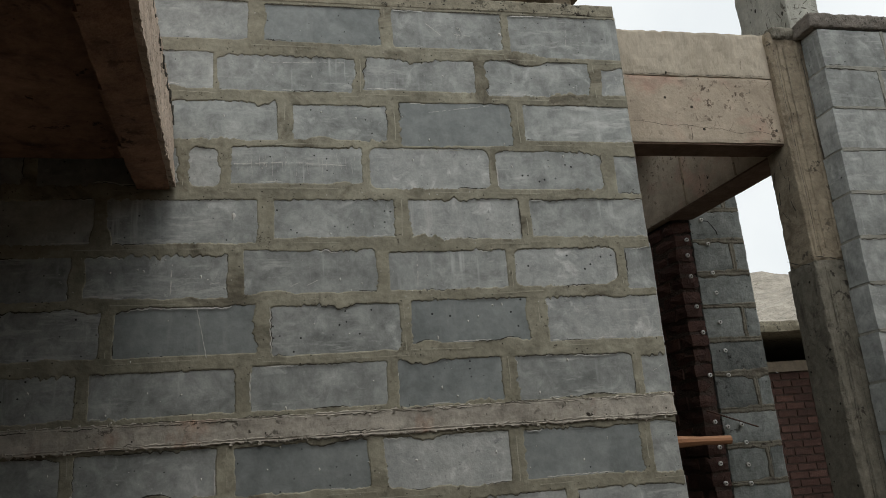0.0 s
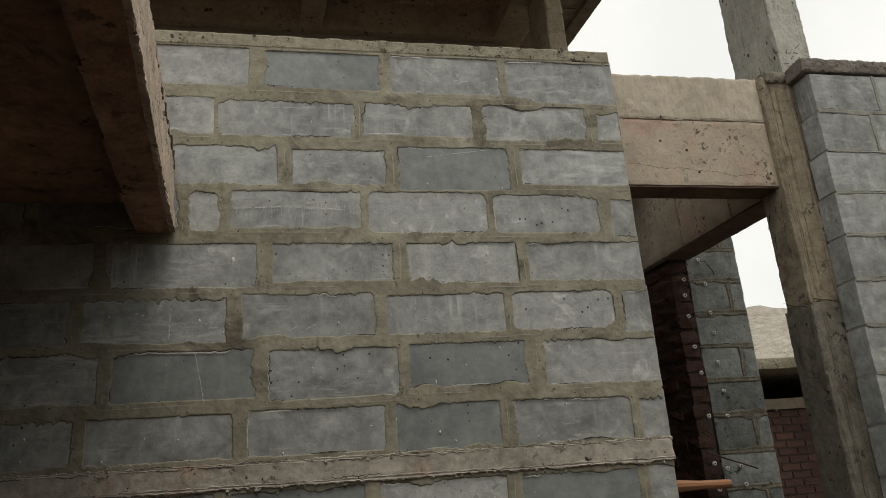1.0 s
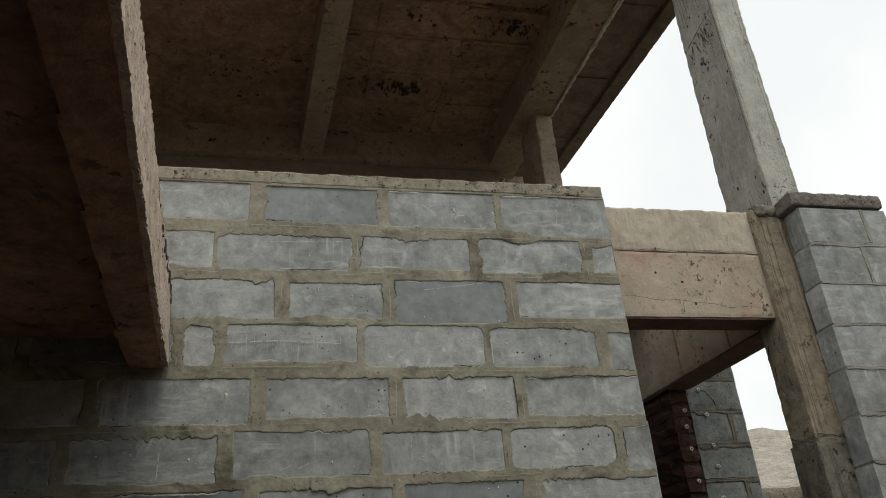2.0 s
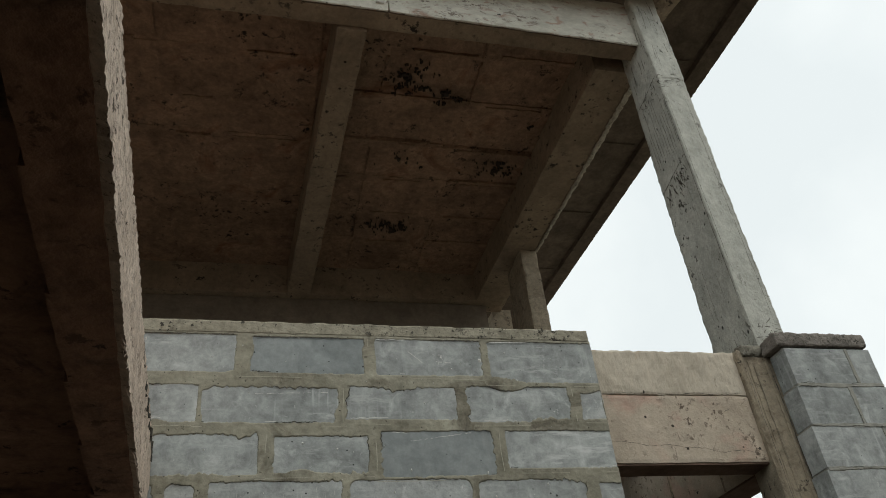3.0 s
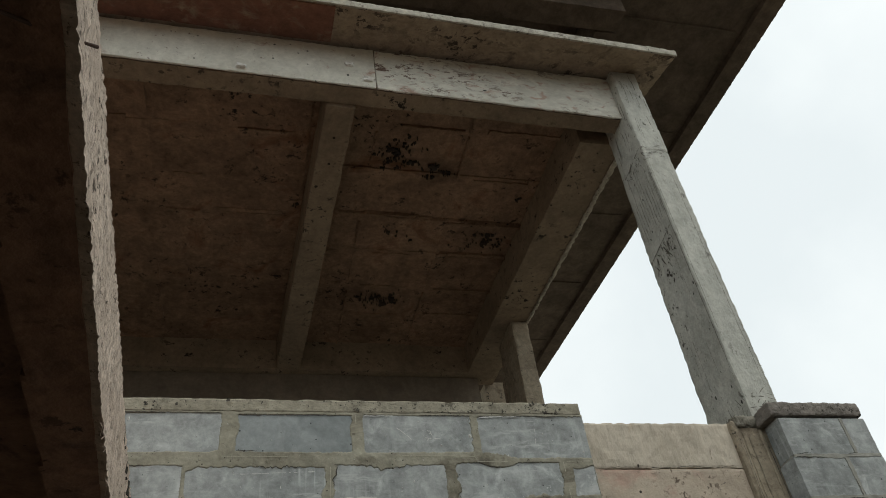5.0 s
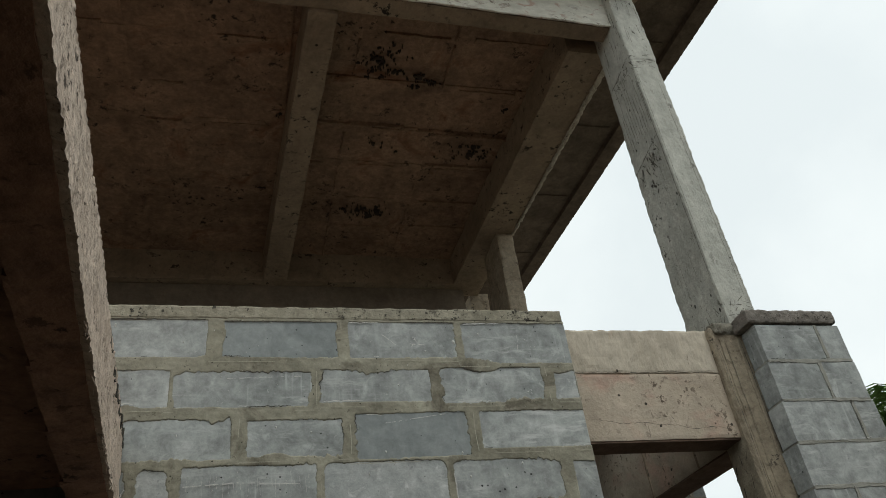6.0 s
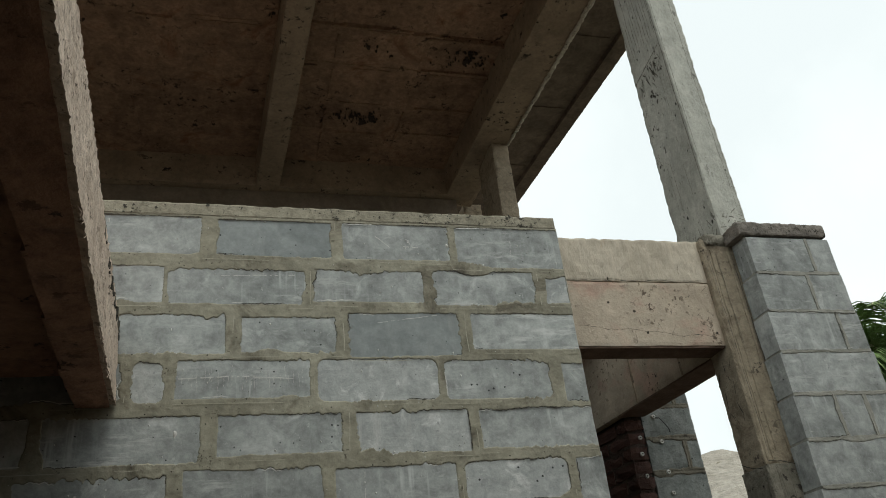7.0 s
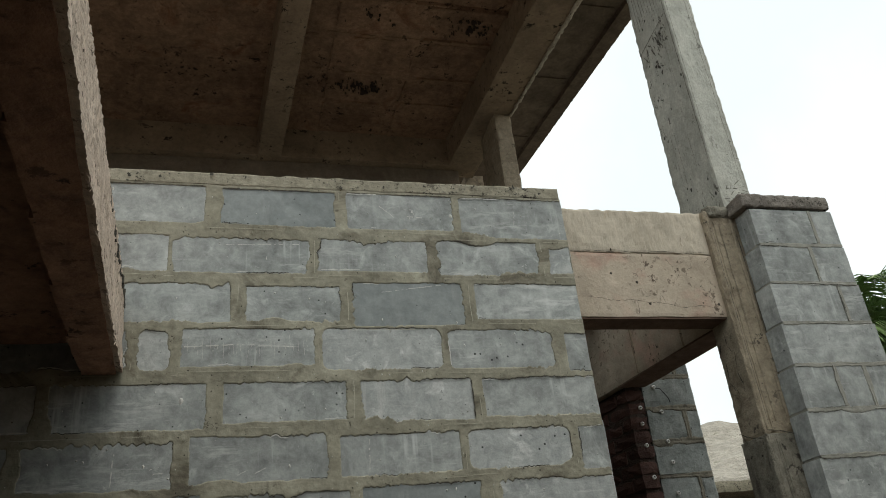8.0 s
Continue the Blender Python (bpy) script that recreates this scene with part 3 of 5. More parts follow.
def mortar_sheet(x0, x1, z0, z1, cracks, limes):
    """Mortar trowelled over the joints as one skin: proud between the blocks, sunk behind their bare faces, with ragged lips where the two meet."""
    step = 0.004
    xs, zs = np.arange(x0, x1, step), np.arange(z0, z1, step)
    gx, gz = np.meshgrid(xs, zs)
    outside = np.full(gx.shape, 1.0)
    for k, rows in FRONT.items():
        for i, (l, r, b, t) in enumerate(rows):
            if r < x0 or t < z0:
                continue
            seed = k * 7.31 + i * 2.17
            top = np.array([t + lip(x, seed, 1.0 if k > 1 else 0.35) for x in xs])
            low = np.array([b - lip(x, seed + 50, 0.8) for x in xs])
            lft = np.array([l - lip(z, seed + 90, 0.75) for z in zs])
            rgt = np.array([r + lip(z, seed + 130, 0.75) for z in zs])
            rad = tone_of(ROUNDED, k, l, r, 0.004 + 0.010 * abs(noise.noise(Vector((seed, 3, 3)))))
            ii = np.where((xs > l - 0.06) & (xs < r + 0.06))[0]
            jj = np.where((zs > b - 0.06) & (zs < t + 0.06))[0]
            if not len(ii) or not len(jj):
                continue
            a0, a1, c0, c1 = ii[0], ii[-1] + 1, jj[0], jj[-1] + 1
            qx = np.maximum(lft[c0:c1, None] - gx[c0:c1, a0:a1], gx[c0:c1, a0:a1] - rgt[c0:c1, None]) + rad
            qz = np.maximum(low[None, a0:a1] - gz[c0:c1, a0:a1], gz[c0:c1, a0:a1] - top[None, a0:a1]) + rad
            d = np.hypot(np.maximum(qx, 0), np.maximum(qz, 0)) + np.minimum(np.maximum(qx, qz), 0) - rad
            outside[c0:c1, a0:a1] = np.minimum(outside[c0:c1, a0:a1], d)
            for edge, along, over, sgn in ((top, xs, (l, r), 1), (low, xs, (l, r), -1), (lft, zs, (b, t), 0), (rgt, zs, (b, t), 0)):
                upright = sgn == 0
                if upright and edge[0] > 0.925:
                    continue
                for which, store in ((0, cracks), (1, limes)):
                    pts = []
                    for u, e in zip(along, edge):
                        if not over[0] + rad * 0.6 < u < min(over[1] - rad * 0.6, 0.925 if not upright else 9):
                            continue
                        bias = {1: 0.17, -1: -0.06, 0: -0.03}[sgn] if which == 0 else {1: -0.06, -1: 0.0, 0: -0.12}[sgn]
                        if k == 1 and sgn == 1:
                            bias = 0.5 if which == 0 else -0.02
                        g = noise.noise(Vector((u * 5.5, seed + float(edge[0]) * 3, which * 31 + 3))) + bias
                        w = None
                        if g > (0.24 if which == 0 else 0.30):
                            w = (0.0009 + 0.0016 * min(1, (g - 0.2) * 3)) * (0.75 + 0.7 * noise.noise(Vector((u * 70, seed, which))))
                            w = max(0.0004, w)
                        off = 0.0 if which == 0 else (-0.003 if sgn >= 0 else 0.003)
                        pts.append((e + off, u, w, True) if upright else (u, e + off, w, False))
                    strip(store, pts, -0.0078)
    lift = np.clip(outside / 0.0040, -1.0, 1.0)
    y = np.where(lift > 0, -0.0042 - 0.0016 * lift, -0.0042 - 0.0110 * lift)
    verts = []
    for j in range(len(zs)):
        for i in range(len(xs)):
            yy = y[j, i]
            if lift[j, i] > -0.5:
                p = Vector((xs[i] * 15, zs[j] * 17, 0.0))
                yy += noise.noise(p) * 0.0011 + noise.noise(p * 4.3) * 0.0006
            verts.append((xs[i], yy, zs[j]))
    n = len(xs)
    faces, used = [], {}

    def keep(a):
        return used.setdefault(a, len(used))

    for j in range(len(zs) - 1):
        for i in range(n - 1):
            if max(lift[j, i], lift[j, i + 1], lift[j + 1, i], lift[j + 1, i + 1]) > -0.999:
                a = j * n + i
                faces.append((keep(a), keep(a + 1), keep(a + 1 + n), keep(a + n)))
    me = bpy.data.meshes.new("mortar")
    me.from_pydata([verts[a] for a in used], [], faces)
    me.materials.append(M_MORTAR)
    return me


def front_block_wall():
    w = thing("wall_front", (0, 0, 0), "unplastered wall of grey cement blocks with thick yellowish mortar joints", "wall", kind="structure")
    part("core", box(-4.2, 0.930, 0.012, 0.20, -0.02, TOP, (80, 2, 60), 0.003, 0.05, 0.0, 4.0), M_MORTAR, w, "recessed mortar in the joints")
    cracks, limes = bmesh.new(), bmesh.new()
    for k, rows in FRONT.items():
        low, high = min(r[2] for r in rows) - 0.012, max(r[3] for r in rows) + 0.012
        if k in (1, 9):
            high = (TOP if k == 1 else 1.836) - 0.004
        for i, (l, r, b, t) in enumerate(rows):
            last = i == len(rows) - 1
            part("block", block_face(l - 0.012, min(r + 0.012, 0.934 + random.uniform(-0.004, 0.004)), low, high, 0.0, random.uniform(0.0024, 0.0036),
                                     k * 7.3 + i * 2.1, 0.002, 0.19 if last else 0.03), tone_of(TONES, k, l, r, M_BLOCK), w)
    me = mortar_sheet(-2.05, 0.932, 1.26, 3.431, cracks, limes)
    sheet = new("mortar", me)
    sheet.parent = w
    tagged(sheet, "yellowish grey mortar squeezed out of the joints")
    # struck lines that the trowel left along the middle of beds and uprights
    struck = bmesh.new()
    for k, rows in FRONT.items():
        if k not in (8, 11):
            pts = []
            for q in range(380):
                x = -1.2 + q * 0.0056
                lows = [r[2] for r in rows if r[0] - 0.03 < x < r[1] + 0.03] or [rows[-1][2]]
                z = min(lows) - 0.020 + noise.noise(Vector((x * 2.2, k, 4))) * 0.006 + noise.noise(Vector((x * 30, k, 4))) * 0.0012
                g = noise.noise(Vector((x * 4, k * 3.3, 8)))
                pts.append((x, z, 0.0010 * (1 + 0.8 * noise.noise(Vector((x * 40, k, 1)))) if g > 0.02 else None, False))
            strip(struck, pts, -0.0090)
        for i in range(len(rows) - 1):
            x = (rows[i][1] + rows[i + 1][0]) / 2 + random.uniform(-0.006, 0.006)
            if random.random() < 0.6 and x > -1.2:
                pts = []
                for q in range(26):
                    z = rows[i][2] + (rows[i][3] - rows[i][2]) * q / 25
                    g = noise.noise(Vector((z * 9, k * 3.3, i * 2.2)))
                    pts.append((x + noise.noise(Vector((z * 9, k, i))) * 0.005, z, 0.0013 if g > -0.12 else None, True))
                strip(struck, pts, -0.0090)
    part("struck_line", struck, M_STRUCK, w, "pale ridges left by the trowel")
    part("lime_trace", limes, M_LIMELINE, w, "thin white lime traces")
    bm = bmesh.new()
    splashes(bm, -1.2, 0.92, 1.3, 3.42, 0.0, 260, 5)
    part("mortar_splash", bm, M_LIMELINE, w, "pale dabs of dried mortar")
    # scratches and combed strokes
    scratch = bmesh.new()
    rnd = random.Random(21)

    def stroke(xa, za, xb, zb, width):
        n = max(6, int(math.hypot(xb - xa, zb - za) / 0.006))
        upright = abs(zb - za) > abs(xb - xa)
        strip(scratch, [(xa + (xb - xa) * i / n + noise.noise(Vector((i * 0.3, xa * 9, za))) * 0.002, za + (zb - za) * i / n + noise.noise(Vector((i * 0.3, za * 9, xa))) * 0.002,
                         width * (0.35 + 0.9 * rnd.random()) if rnd.random() < 0.86 else None, upright) for i in range(n + 1)], -0.0074)

    for i in range(26):
        x = -0.56 + 0.42 * i / 26 + rnd.uniform(-0.006, 0.006)
        stroke(x, rnd.uniform(2.72, 2.77), x + rnd.uniform(-0.004, 0.004), rnd.uniform(2.78, 2.82), 0.0007)
    for xa, za, xb, zb, width in ((-0.575, 2.771, -0.40, 2.779, 0.0022), (-0.40, 2.779, -0.19, 2.768, 0.0016), (0.14, 3.36, 0.21, 3.30, 0.0016), (0.255, 3.30, 0.275, 3.345, 0.0018), (0.25, 3.318, 0.31, 3.312, 0.0018),
                                  (0.285, 3.312, 0.268, 3.350, 0.0014), (-0.775, 2.31, -0.77, 2.42, 0.0018), (0.042, 2.32, 0.045, 2.43, 0.0015), (-0.66, 2.10, -0.69, 2.26, 0.0012), (0.70, 3.28, 0.71, 3.37, 0.0010),
                                  (-0.30, 3.15, -0.30, 3.10, 0.0010), (-0.66, 2.36, -0.62, 2.37, 0.0014), (-0.65, 2.345, -0.615, 2.35, 0.0014), (-0.47, 3.17, -0.18, 3.178, 0.0012), (0.84, 2.44, 0.92, 2.45, 0.0012),
                                  (0.10, 2.98, 0.36, 3.016, 0.0010), (-0.39, 2.33, -0.36, 2.345, 0.0012), (-0.34, 2.33, -0.30, 2.35, 0.0012), (0.87, 1.99, 0.93, 2.02, 0.0014)):
        stroke(xa, za, xb, zb, width)
    part("scratch", scratch, M_LIMELINE, w, "white scratches on the blocks")
    part("band", box(-4.2, 0.938, -0.010, 0.19, 1.832, 1.906, (520, 3, 10), 0.0022, 0.05, 0.004, 2.0), M_BAND, w, "rough cast concrete band between the courses")
    crust = bmesh.new()
    ribbon(crust, (-2.4, 1.834), (0.936, 1.836), -0.003, 0.0075, 61.0, proud=0.004, cracks=cracks, rag=3.2)
    ribbon(crust, (-2.4, 1.902), (0.936, 1.904), -0.003, 0.0055, 67.0, proud=0.0030, cracks=cracks, rag=3.4)
    for i in range(260):
        x, edge = rnd.uniform(-1.5, 0.93), rnd.choice((1.834, 1.834, 1.904))
        r = rnd.uniform(0.0012, 0.0036)
        z = edge + rnd.gauss(0, 0.0050)
        box(x - r * rnd.uniform(0.8, 2.2), x + r, -0.011 - r * 0.5, 0.0, z - r, z + r, (2, 1, 2), r * 1.1, 0.008, 0, i, bm=crust)
    part("crust", crust, M_BAND, w, "crumbly mortar along the band")
    part("crack", cracks, M_CREVICE, w, "dark cracks along the mortar")
    part("coping", box(-4.2, 0.930, -0.008, 0.205, 3.4235, 3.484, (420, 4, 7), 0.0016, 0.07, 0.004, 7.0), M_CAP, w, "rough pale concrete levelling course")
    holes = bmesh.new()
    for i in range(150):
        x = rnd.choice((-0.78, -0.02, 0.46, 0.68, 0.72)) + rnd.gauss(0, 0.025) if i < 70 else rnd.uniform(-0.85, 0.9)
        hollow(holes, x, rnd.uniform(3.428, 3.474), -0.0150, rnd.uniform(0.0016, 0.0042) * (2.2 if rnd.random() < 0.15 else 1), rnd)
    part("hollow", holes, M_CREVICE, w, "dark broken hollows in the levelling course")


front_block_wall()


PIER = {
    1: [1.869, 2.192, 2.319], 2: [1.863, 2.13, 2.322], 3: [1.857, 2.212, 2.328], 4: [1.850, 2.336],
    5: [1.845, 2.047, 2.197, 2.338], 6: [1.840, 2.340], 7: [1.834, 2.20, 2.342], 8: [1.830, 2.05, 2.342], 9: [1.826, 2.342], 10: [1.825, 2.08, 2.342], 11: [1.825, 2.342],
}


def pier_wall():
    w = thing("wall_pier", (2.1, 0, 0), "short pier wall of grey cement blocks beside the concrete column", "wall", kind="structure")
    part("core", box(1.872, 2.315, 0.012, 0.105, 0, TOP, (20, 4, 60), 0.003, 0.05, 0.0, 9.0), M_MORTAR_GREY, w, "recessed mortar in the joints")
    bm, cracks, limes = bmesh.new(), bmesh.new(), bmesh.new()
    for k, joints in PIER.items():
        z1, z0 = TOP - 0.19 * (k - 1) - 0.005, TOP - 0.19 * k + 0.005
        ribbon(bm, (joints[0] + 0.004, z0 - 0.005), (joints[-1] - 0.004, z0 - 0.005), -0.0012, 0.0085, k * 2.3 + 40, proud=0.0008, cracks=cracks, limes=limes)
        for i in range(len(joints) - 1):
            xa, xb = joints[i] + (0.008 if i else 0), joints[i + 1] - (0.008 if i < len(joints) - 2 else 0)
            if i == 0:
                part("bed", box(joints[0] + 0.004, joints[-1] - 0.004, -0.001, 0.107, z0 - 0.018, z0 + 0.003, (30, 5, 2), 0.003, 0.04, 0.0, k * 1.9), M_MORTAR_GREY, w)
            part("block", box(xa, xb, -0.005, 0.108, z0, z1, (max(3, round((xb - xa) / 0.035)), 4, 6), 0.0018, 0.05, 0.0016, k * 3.7 + i), M_BLOCK, w)
            if i < len(joints) - 2:
                ribbon(bm, (joints[i + 1], z0), (joints[i + 1], z1), -0.0012, 0.010, k * 4.1 + i, True, 0.0008, cracks=cracks)
    part("crack", cracks, M_CREVICE, w, "dark cracks along the mortar")
    part("lime_trace", limes, M_LIMELINE, w, "thin white lime traces")
    part("mortar", bm, M_MORTAR_GREY, w, "yellowish grey mortar squeezed out of the joints")
    part("coping", box(1.838, 2.316, -0.012, 0.112, 3.434, 3.503, (80, 14, 7), 0.0035, 0.03, 0.004, 3.0), M_CAP_DARK, w, "dark weathered concrete capping")
    holes = bmesh.new()
    rnd = random.Random(4)
    for i in range(90):
        x = rnd.choice((2.10, 2.19, 2.26, 1.97)) + rnd.gauss(0, 0.02) if i < 55 else rnd.uniform(1.86, 2.29)
        hollow(holes, x, rnd.uniform(3.444, 3.486), -0.0178, rnd.uniform(0.0014, 0.0036) * (2.4 if rnd.random() < 0.15 else 1), rnd)
    part("hollow", holes, M_CREVICE, w, "dark broken hollows in the capping")


pier_wall()

# ---- concrete frame at the opening ----
def cast(name, corners, material, label, n, category="beam", amp=0.004, chip=0.006, seed=1.0, cell=0.15):
    ob = part(name, hexa(corners, n, amp, cell, chip, seed), material)
    return tagged(ob, label, category, kind="structure")


ob = thing("opening_beam", (1.35, 0.21, 2.95), "tan cast concrete beam across the opening, poured in two lifts", "beam", kind="structure")
part("lower_lift", box(0.80, 1.735, 0.150, 0.282, 2.950, 3.260, (50, 5, 18), 0.003, 0.12, 0.003, 2.0), M_TAN, ob)
part("upper_lift", box(0.80, 1.735, 0.1495, 0.282, 3.2605, 3.482, (90, 5, 16), 0.0035, 0.05, 0.004, 2.0), M_TAN_PALE, ob, "paler upper lift with a broken top edge")
crack(ob, (0.96, 0.1445, 3.262), (1.70, 0.1445, 3.264), 0.0014, 3.0)
crack(ob, (1.00, 0.1445, 3.045), (1.70, 0.1445, 2.985), 0.0012, 5.0)
crack(ob, (1.28, 0.1445, 2.96), (1.285, 0.1445, 3.02), 0.0010, 8.0)
for i in range(14):
    x, z = random.uniform(1.35, 1.70), random.uniform(3.0, 3.24)
    crack(ob, (x, 0.1445, z), (x + random.uniform(-0.04, 0.04), 0.1445, z - random.uniform(0.01, 0.05)), random.uniform(0.0004, 0.0012), 50.0 + i, material=M_GREYCOL_DARK)
# thin plate that darkens the underside by colour
part("soffit", box(0.945, 1.728, 0.156, 0.280, 2.943, 2.952, (30, 4, 1), 0.002, 0.1, 0.0, 4.0), M_SOFFIT_SHADE, ob, "thin dark brown plate carrying the shade of the underside")
rb = thing("return_beam", (1.70, 1.7, 2.95), "tan cast concrete beam running back from the column onto the brick wall", "beam", kind="structure")
part("shaft", hexa([(1.728, 0.285, 2.95), (1.90, 0.285, 2.95), (1.62, 3.35, 2.95), (1.455, 3.35, 2.95),
                    (1.728, 0.285, 3.42), (1.90, 0.285, 3.42), (1.62, 3.35, 3.42), (1.455, 3.35, 3.42)], (6, 90, 16), 0.003, 0.12, 0.004, 3.0), M_TAN, rb)
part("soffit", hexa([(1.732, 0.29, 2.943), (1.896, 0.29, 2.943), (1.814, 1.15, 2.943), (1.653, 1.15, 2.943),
                     (1.732, 0.29, 2.952), (1.896, 0.29, 2.952), (1.814, 1.15, 2.952), (1.653, 1.15, 2.952)], (5, 26, 1), 0.002, 0.1, 0.0, 6.0), M_SOFFIT_SHADE, rb, "thin dark brown plate carrying the shade of the underside")
for y in (0.52, 0.93):
    x = 1.728 - (y - 0.285) * 0.089
    part("form_seam", hexa(corners_of(x - 0.006, x + 0.01, y - 0.004, y + 0.004, 2.955, 3.41), (1, 1, 24), 0.003, 0.06, 0, y), M_BEAM, rb)
col = thing("lower_column", (1.82, 0.23, 0), "board-marked brown concrete column beside the block pier", "column", kind="structure")
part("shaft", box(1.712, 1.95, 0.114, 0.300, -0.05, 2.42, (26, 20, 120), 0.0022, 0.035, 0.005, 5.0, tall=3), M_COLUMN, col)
part("upper_shaft", box(1.714, 1.95, 0.116, 0.286, 2.415, 3.48, (26, 20, 70), 0.0022, 0.035, 0.005, 15.0, tall=3), M_COLUMN_TAN, col, "upper pour with deep board marks")


def board_marks(z0, z1, material, seed):
    """Upright ridges that the narrow shuttering boards left on the front of the column."""
    rnd = random.Random(seed)
    for x, wide, proud in ((1.724, 0.018, 0.0018), (1.750, 0.010, 0.0008), (1.768, 0.013, 0.0016), (1.838, 0.022, 0.0020)):
        x, a, b = x + rnd.uniform(-0.006, 0.006), z0 + rnd.uniform(0, 0.05), z1 - rnd.uniform(0, 0.08)
        bm = box(x, x + wide, 0.1120 - proud, 0.118, a, b, (3, 1, max(20, int((b - a) / 0.02))), 0.0030, 0.022, 0.0030, seed + x * 40, tall=2.2)
        part("board_mark", bm, material, col)


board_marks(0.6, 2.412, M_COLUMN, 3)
board_marks(2.425, 3.455, M_COLUMN_TAN, 4)
for x, z0, z1, d in ((1.728, 3.42, 2.44, 0.0016), (1.752, 2.41, 0.9, 0.0020), (1.800, 2.40, 0.8, 0.0018), (1.853, 3.40, 2.44, 0.0030), (1.850, 2.41, 0.9, 0.0035), (1.77, 3.44, 2.9, 0.0012)):
    crack(col, (x, 0.1045, z0), (x + 0.004, 0.1045, z1), d, 200.0 + x * 50 + z0, material=M_GREYCOL_DARK, wander=0.003)
crack(col, (1.712, 0.1040, 2.43), (1.86, 0.1040, 2.41), 0.0026, 95.0)
crack(col, (1.7065, 0.125, 2.40), (1.7065, 0.285, 2.45), 0.0024, 96.0, (-1, 0, 0))
for i in range(12):
    y, z = random.uniform(0.13, 0.27), random.uniform(2.66, 2.92)
    crack(col, (1.7065, y, z), (1.7065, y + random.uniform(-0.03, 0.03), z - random.uniform(0.02, 0.08)), random.uniform(0.001, 0.004), 110.0 + i, (-1, 0, 0), wander=0.016)


def upper_column():
    c = thing("upper_column", (1.92, 0.25, 3.48), "grey cast concrete column with rough form marks", "column", kind="structure")
    left, dark = 1.834, M_GREYCOL_DARK

    def pour(name, z0, z1, right, front, back0, back1, n, seed, label):
        part(name, hexa([(left, front, z0), (right, front, z0), (right, back0, z0), (left, back0, z0),
                         (left, front, z1), (right + 0.004, front, z1), (right + 0.004, back1, z1), (left, back1, z1)], (14, 22, n), 0.0026, 0.07, 0.005, seed), M_GREYCOL, c, label)

    pour("shaft", 3.48, 4.75, 2.002, 0.1055, 0.462, 0.438, 84, 6.0, "lowest pour")
    pour("middle_shaft", 4.69, 5.40, 2.007, 0.1040, 0.442, 0.410, 48, 16.0, "middle pour with a rough lap")
    pour("top_shaft", 5.345, 6.165, 2.014, 0.1010, 0.410, 0.390, 56, 26.0, "top pour with stained board marks")

    def side(y0, z0, y1, z1, width, seed, wander=0.006):
        crack(c, (left - 0.0065, y0, z0), (left - 0.0065, y1, z1), width, seed, (-1, 0, 0), dark, wander)

    def front(x0, z0, x1, z1, width, seed, wander=0.006):
        crack(c, (x0, 0.0955 if z0 > 5.37 else 0.0985, z0), (x1, 0.0955 if z0 > 5.37 else 0.0985, z1), width, seed, material=dark, wander=wander)

    # board marks on the side of the middle pour, long streaks below, stains at the laps
    for i in range(11):
        y = 0.125 + 0.027 * i
        side(y, 4.76 + 0.08 * random.random(), y + random.uniform(-0.006, 0.006), random.uniform(5.10, 5.36), random.uniform(0.0008, 0.0026), 130.0 + i)
    for i in range(9):
        y, z = random.uniform(0.13, 0.40), random.uniform(3.7, 4.5)
        side(y, z, y, z + random.uniform(0.06, 0.4), random.uniform(0.0005, 0.0013), 170.0 + i)
    for i in range(16):
        y, z = random.uniform(0.115, 0.36), random.uniform(5.42, 5.85)
        side(y, z, y + random.uniform(-0.012, 0.012), z + random.uniform(0.04, 0.18), random.uniform(0.0008, 0.0030), 250.0 + i, 0.010)
    for i in range(26):
        y, z = random.uniform(0.115, 0.38), 5.33 + random.uniform(-0.06, 0.06)
        side(y, z, y + random.uniform(-0.03, 0.03), z - random.uniform(0.01, 0.06), random.uniform(0.0012, 0.0045), 290.0 + i, 0.012)
    for i in range(34):
        y = random.uniform(0.125, 0.40)
        z = 4.70 - (y - 0.11) * 0.10 + random.uniform(-0.07, 0.02)
        side(y, z, y + random.uniform(-0.03, 0.03), z - random.uniform(0.02, 0.08), random.uniform(0.0012, 0.0050), 320.0 + i, 0.014)
    for i in range(18):
        y, z = random.uniform(0.115, 0.30), random.uniform(3.52, 3.66)
        side(y, z, y + random.uniform(-0.03, 0.03), z - random.uniform(0.01, 0.07), random.uniform(0.001, 0.0036), 350.0 + i, 0.014)
    side(0.10, 5.385, 0.41, 5.34, 0.0042, 36.0)
    side(0.11, 4.735, 0.42, 4.68, 0.0040, 37.0)
    side(0.113, 3.7, 0.112, 5.3, 0.0028, 38.0, 0.003)
    for i in range(16):
        x, z = random.uniform(1.845, 2.005), random.uniform(5.45, 5.98)
        front(x, z, x + random.uniform(-0.01, 0.01), z + random.uniform(0.03, 0.18), random.uniform(0.0008, 0.0024), 150.0 + i)
    for i in range(26):
        x, z = random.uniform(1.845, 2.005), 5.33 + random.gauss(0, 0.035)
        front(x, z, x + random.uniform(-0.05, 0.05), z + random.uniform(-0.02, 0.02), random.uniform(0.001, 0.0034), 270.0 + i, 0.010)
    for i in range(14):
        x, z = random.uniform(1.845, 1.99), random.uniform(3.55, 5.2)
        front(x, z, x + random.uniform(0.01, 0.035), z + random.uniform(-0.006, 0.006), random.uniform(0.0005, 0.0014), 400.0 + i, 0.004)
    for i in range(24):
        x, z = random.uniform(1.84, 1.99), 3.56 + random.gauss(0, 0.03)
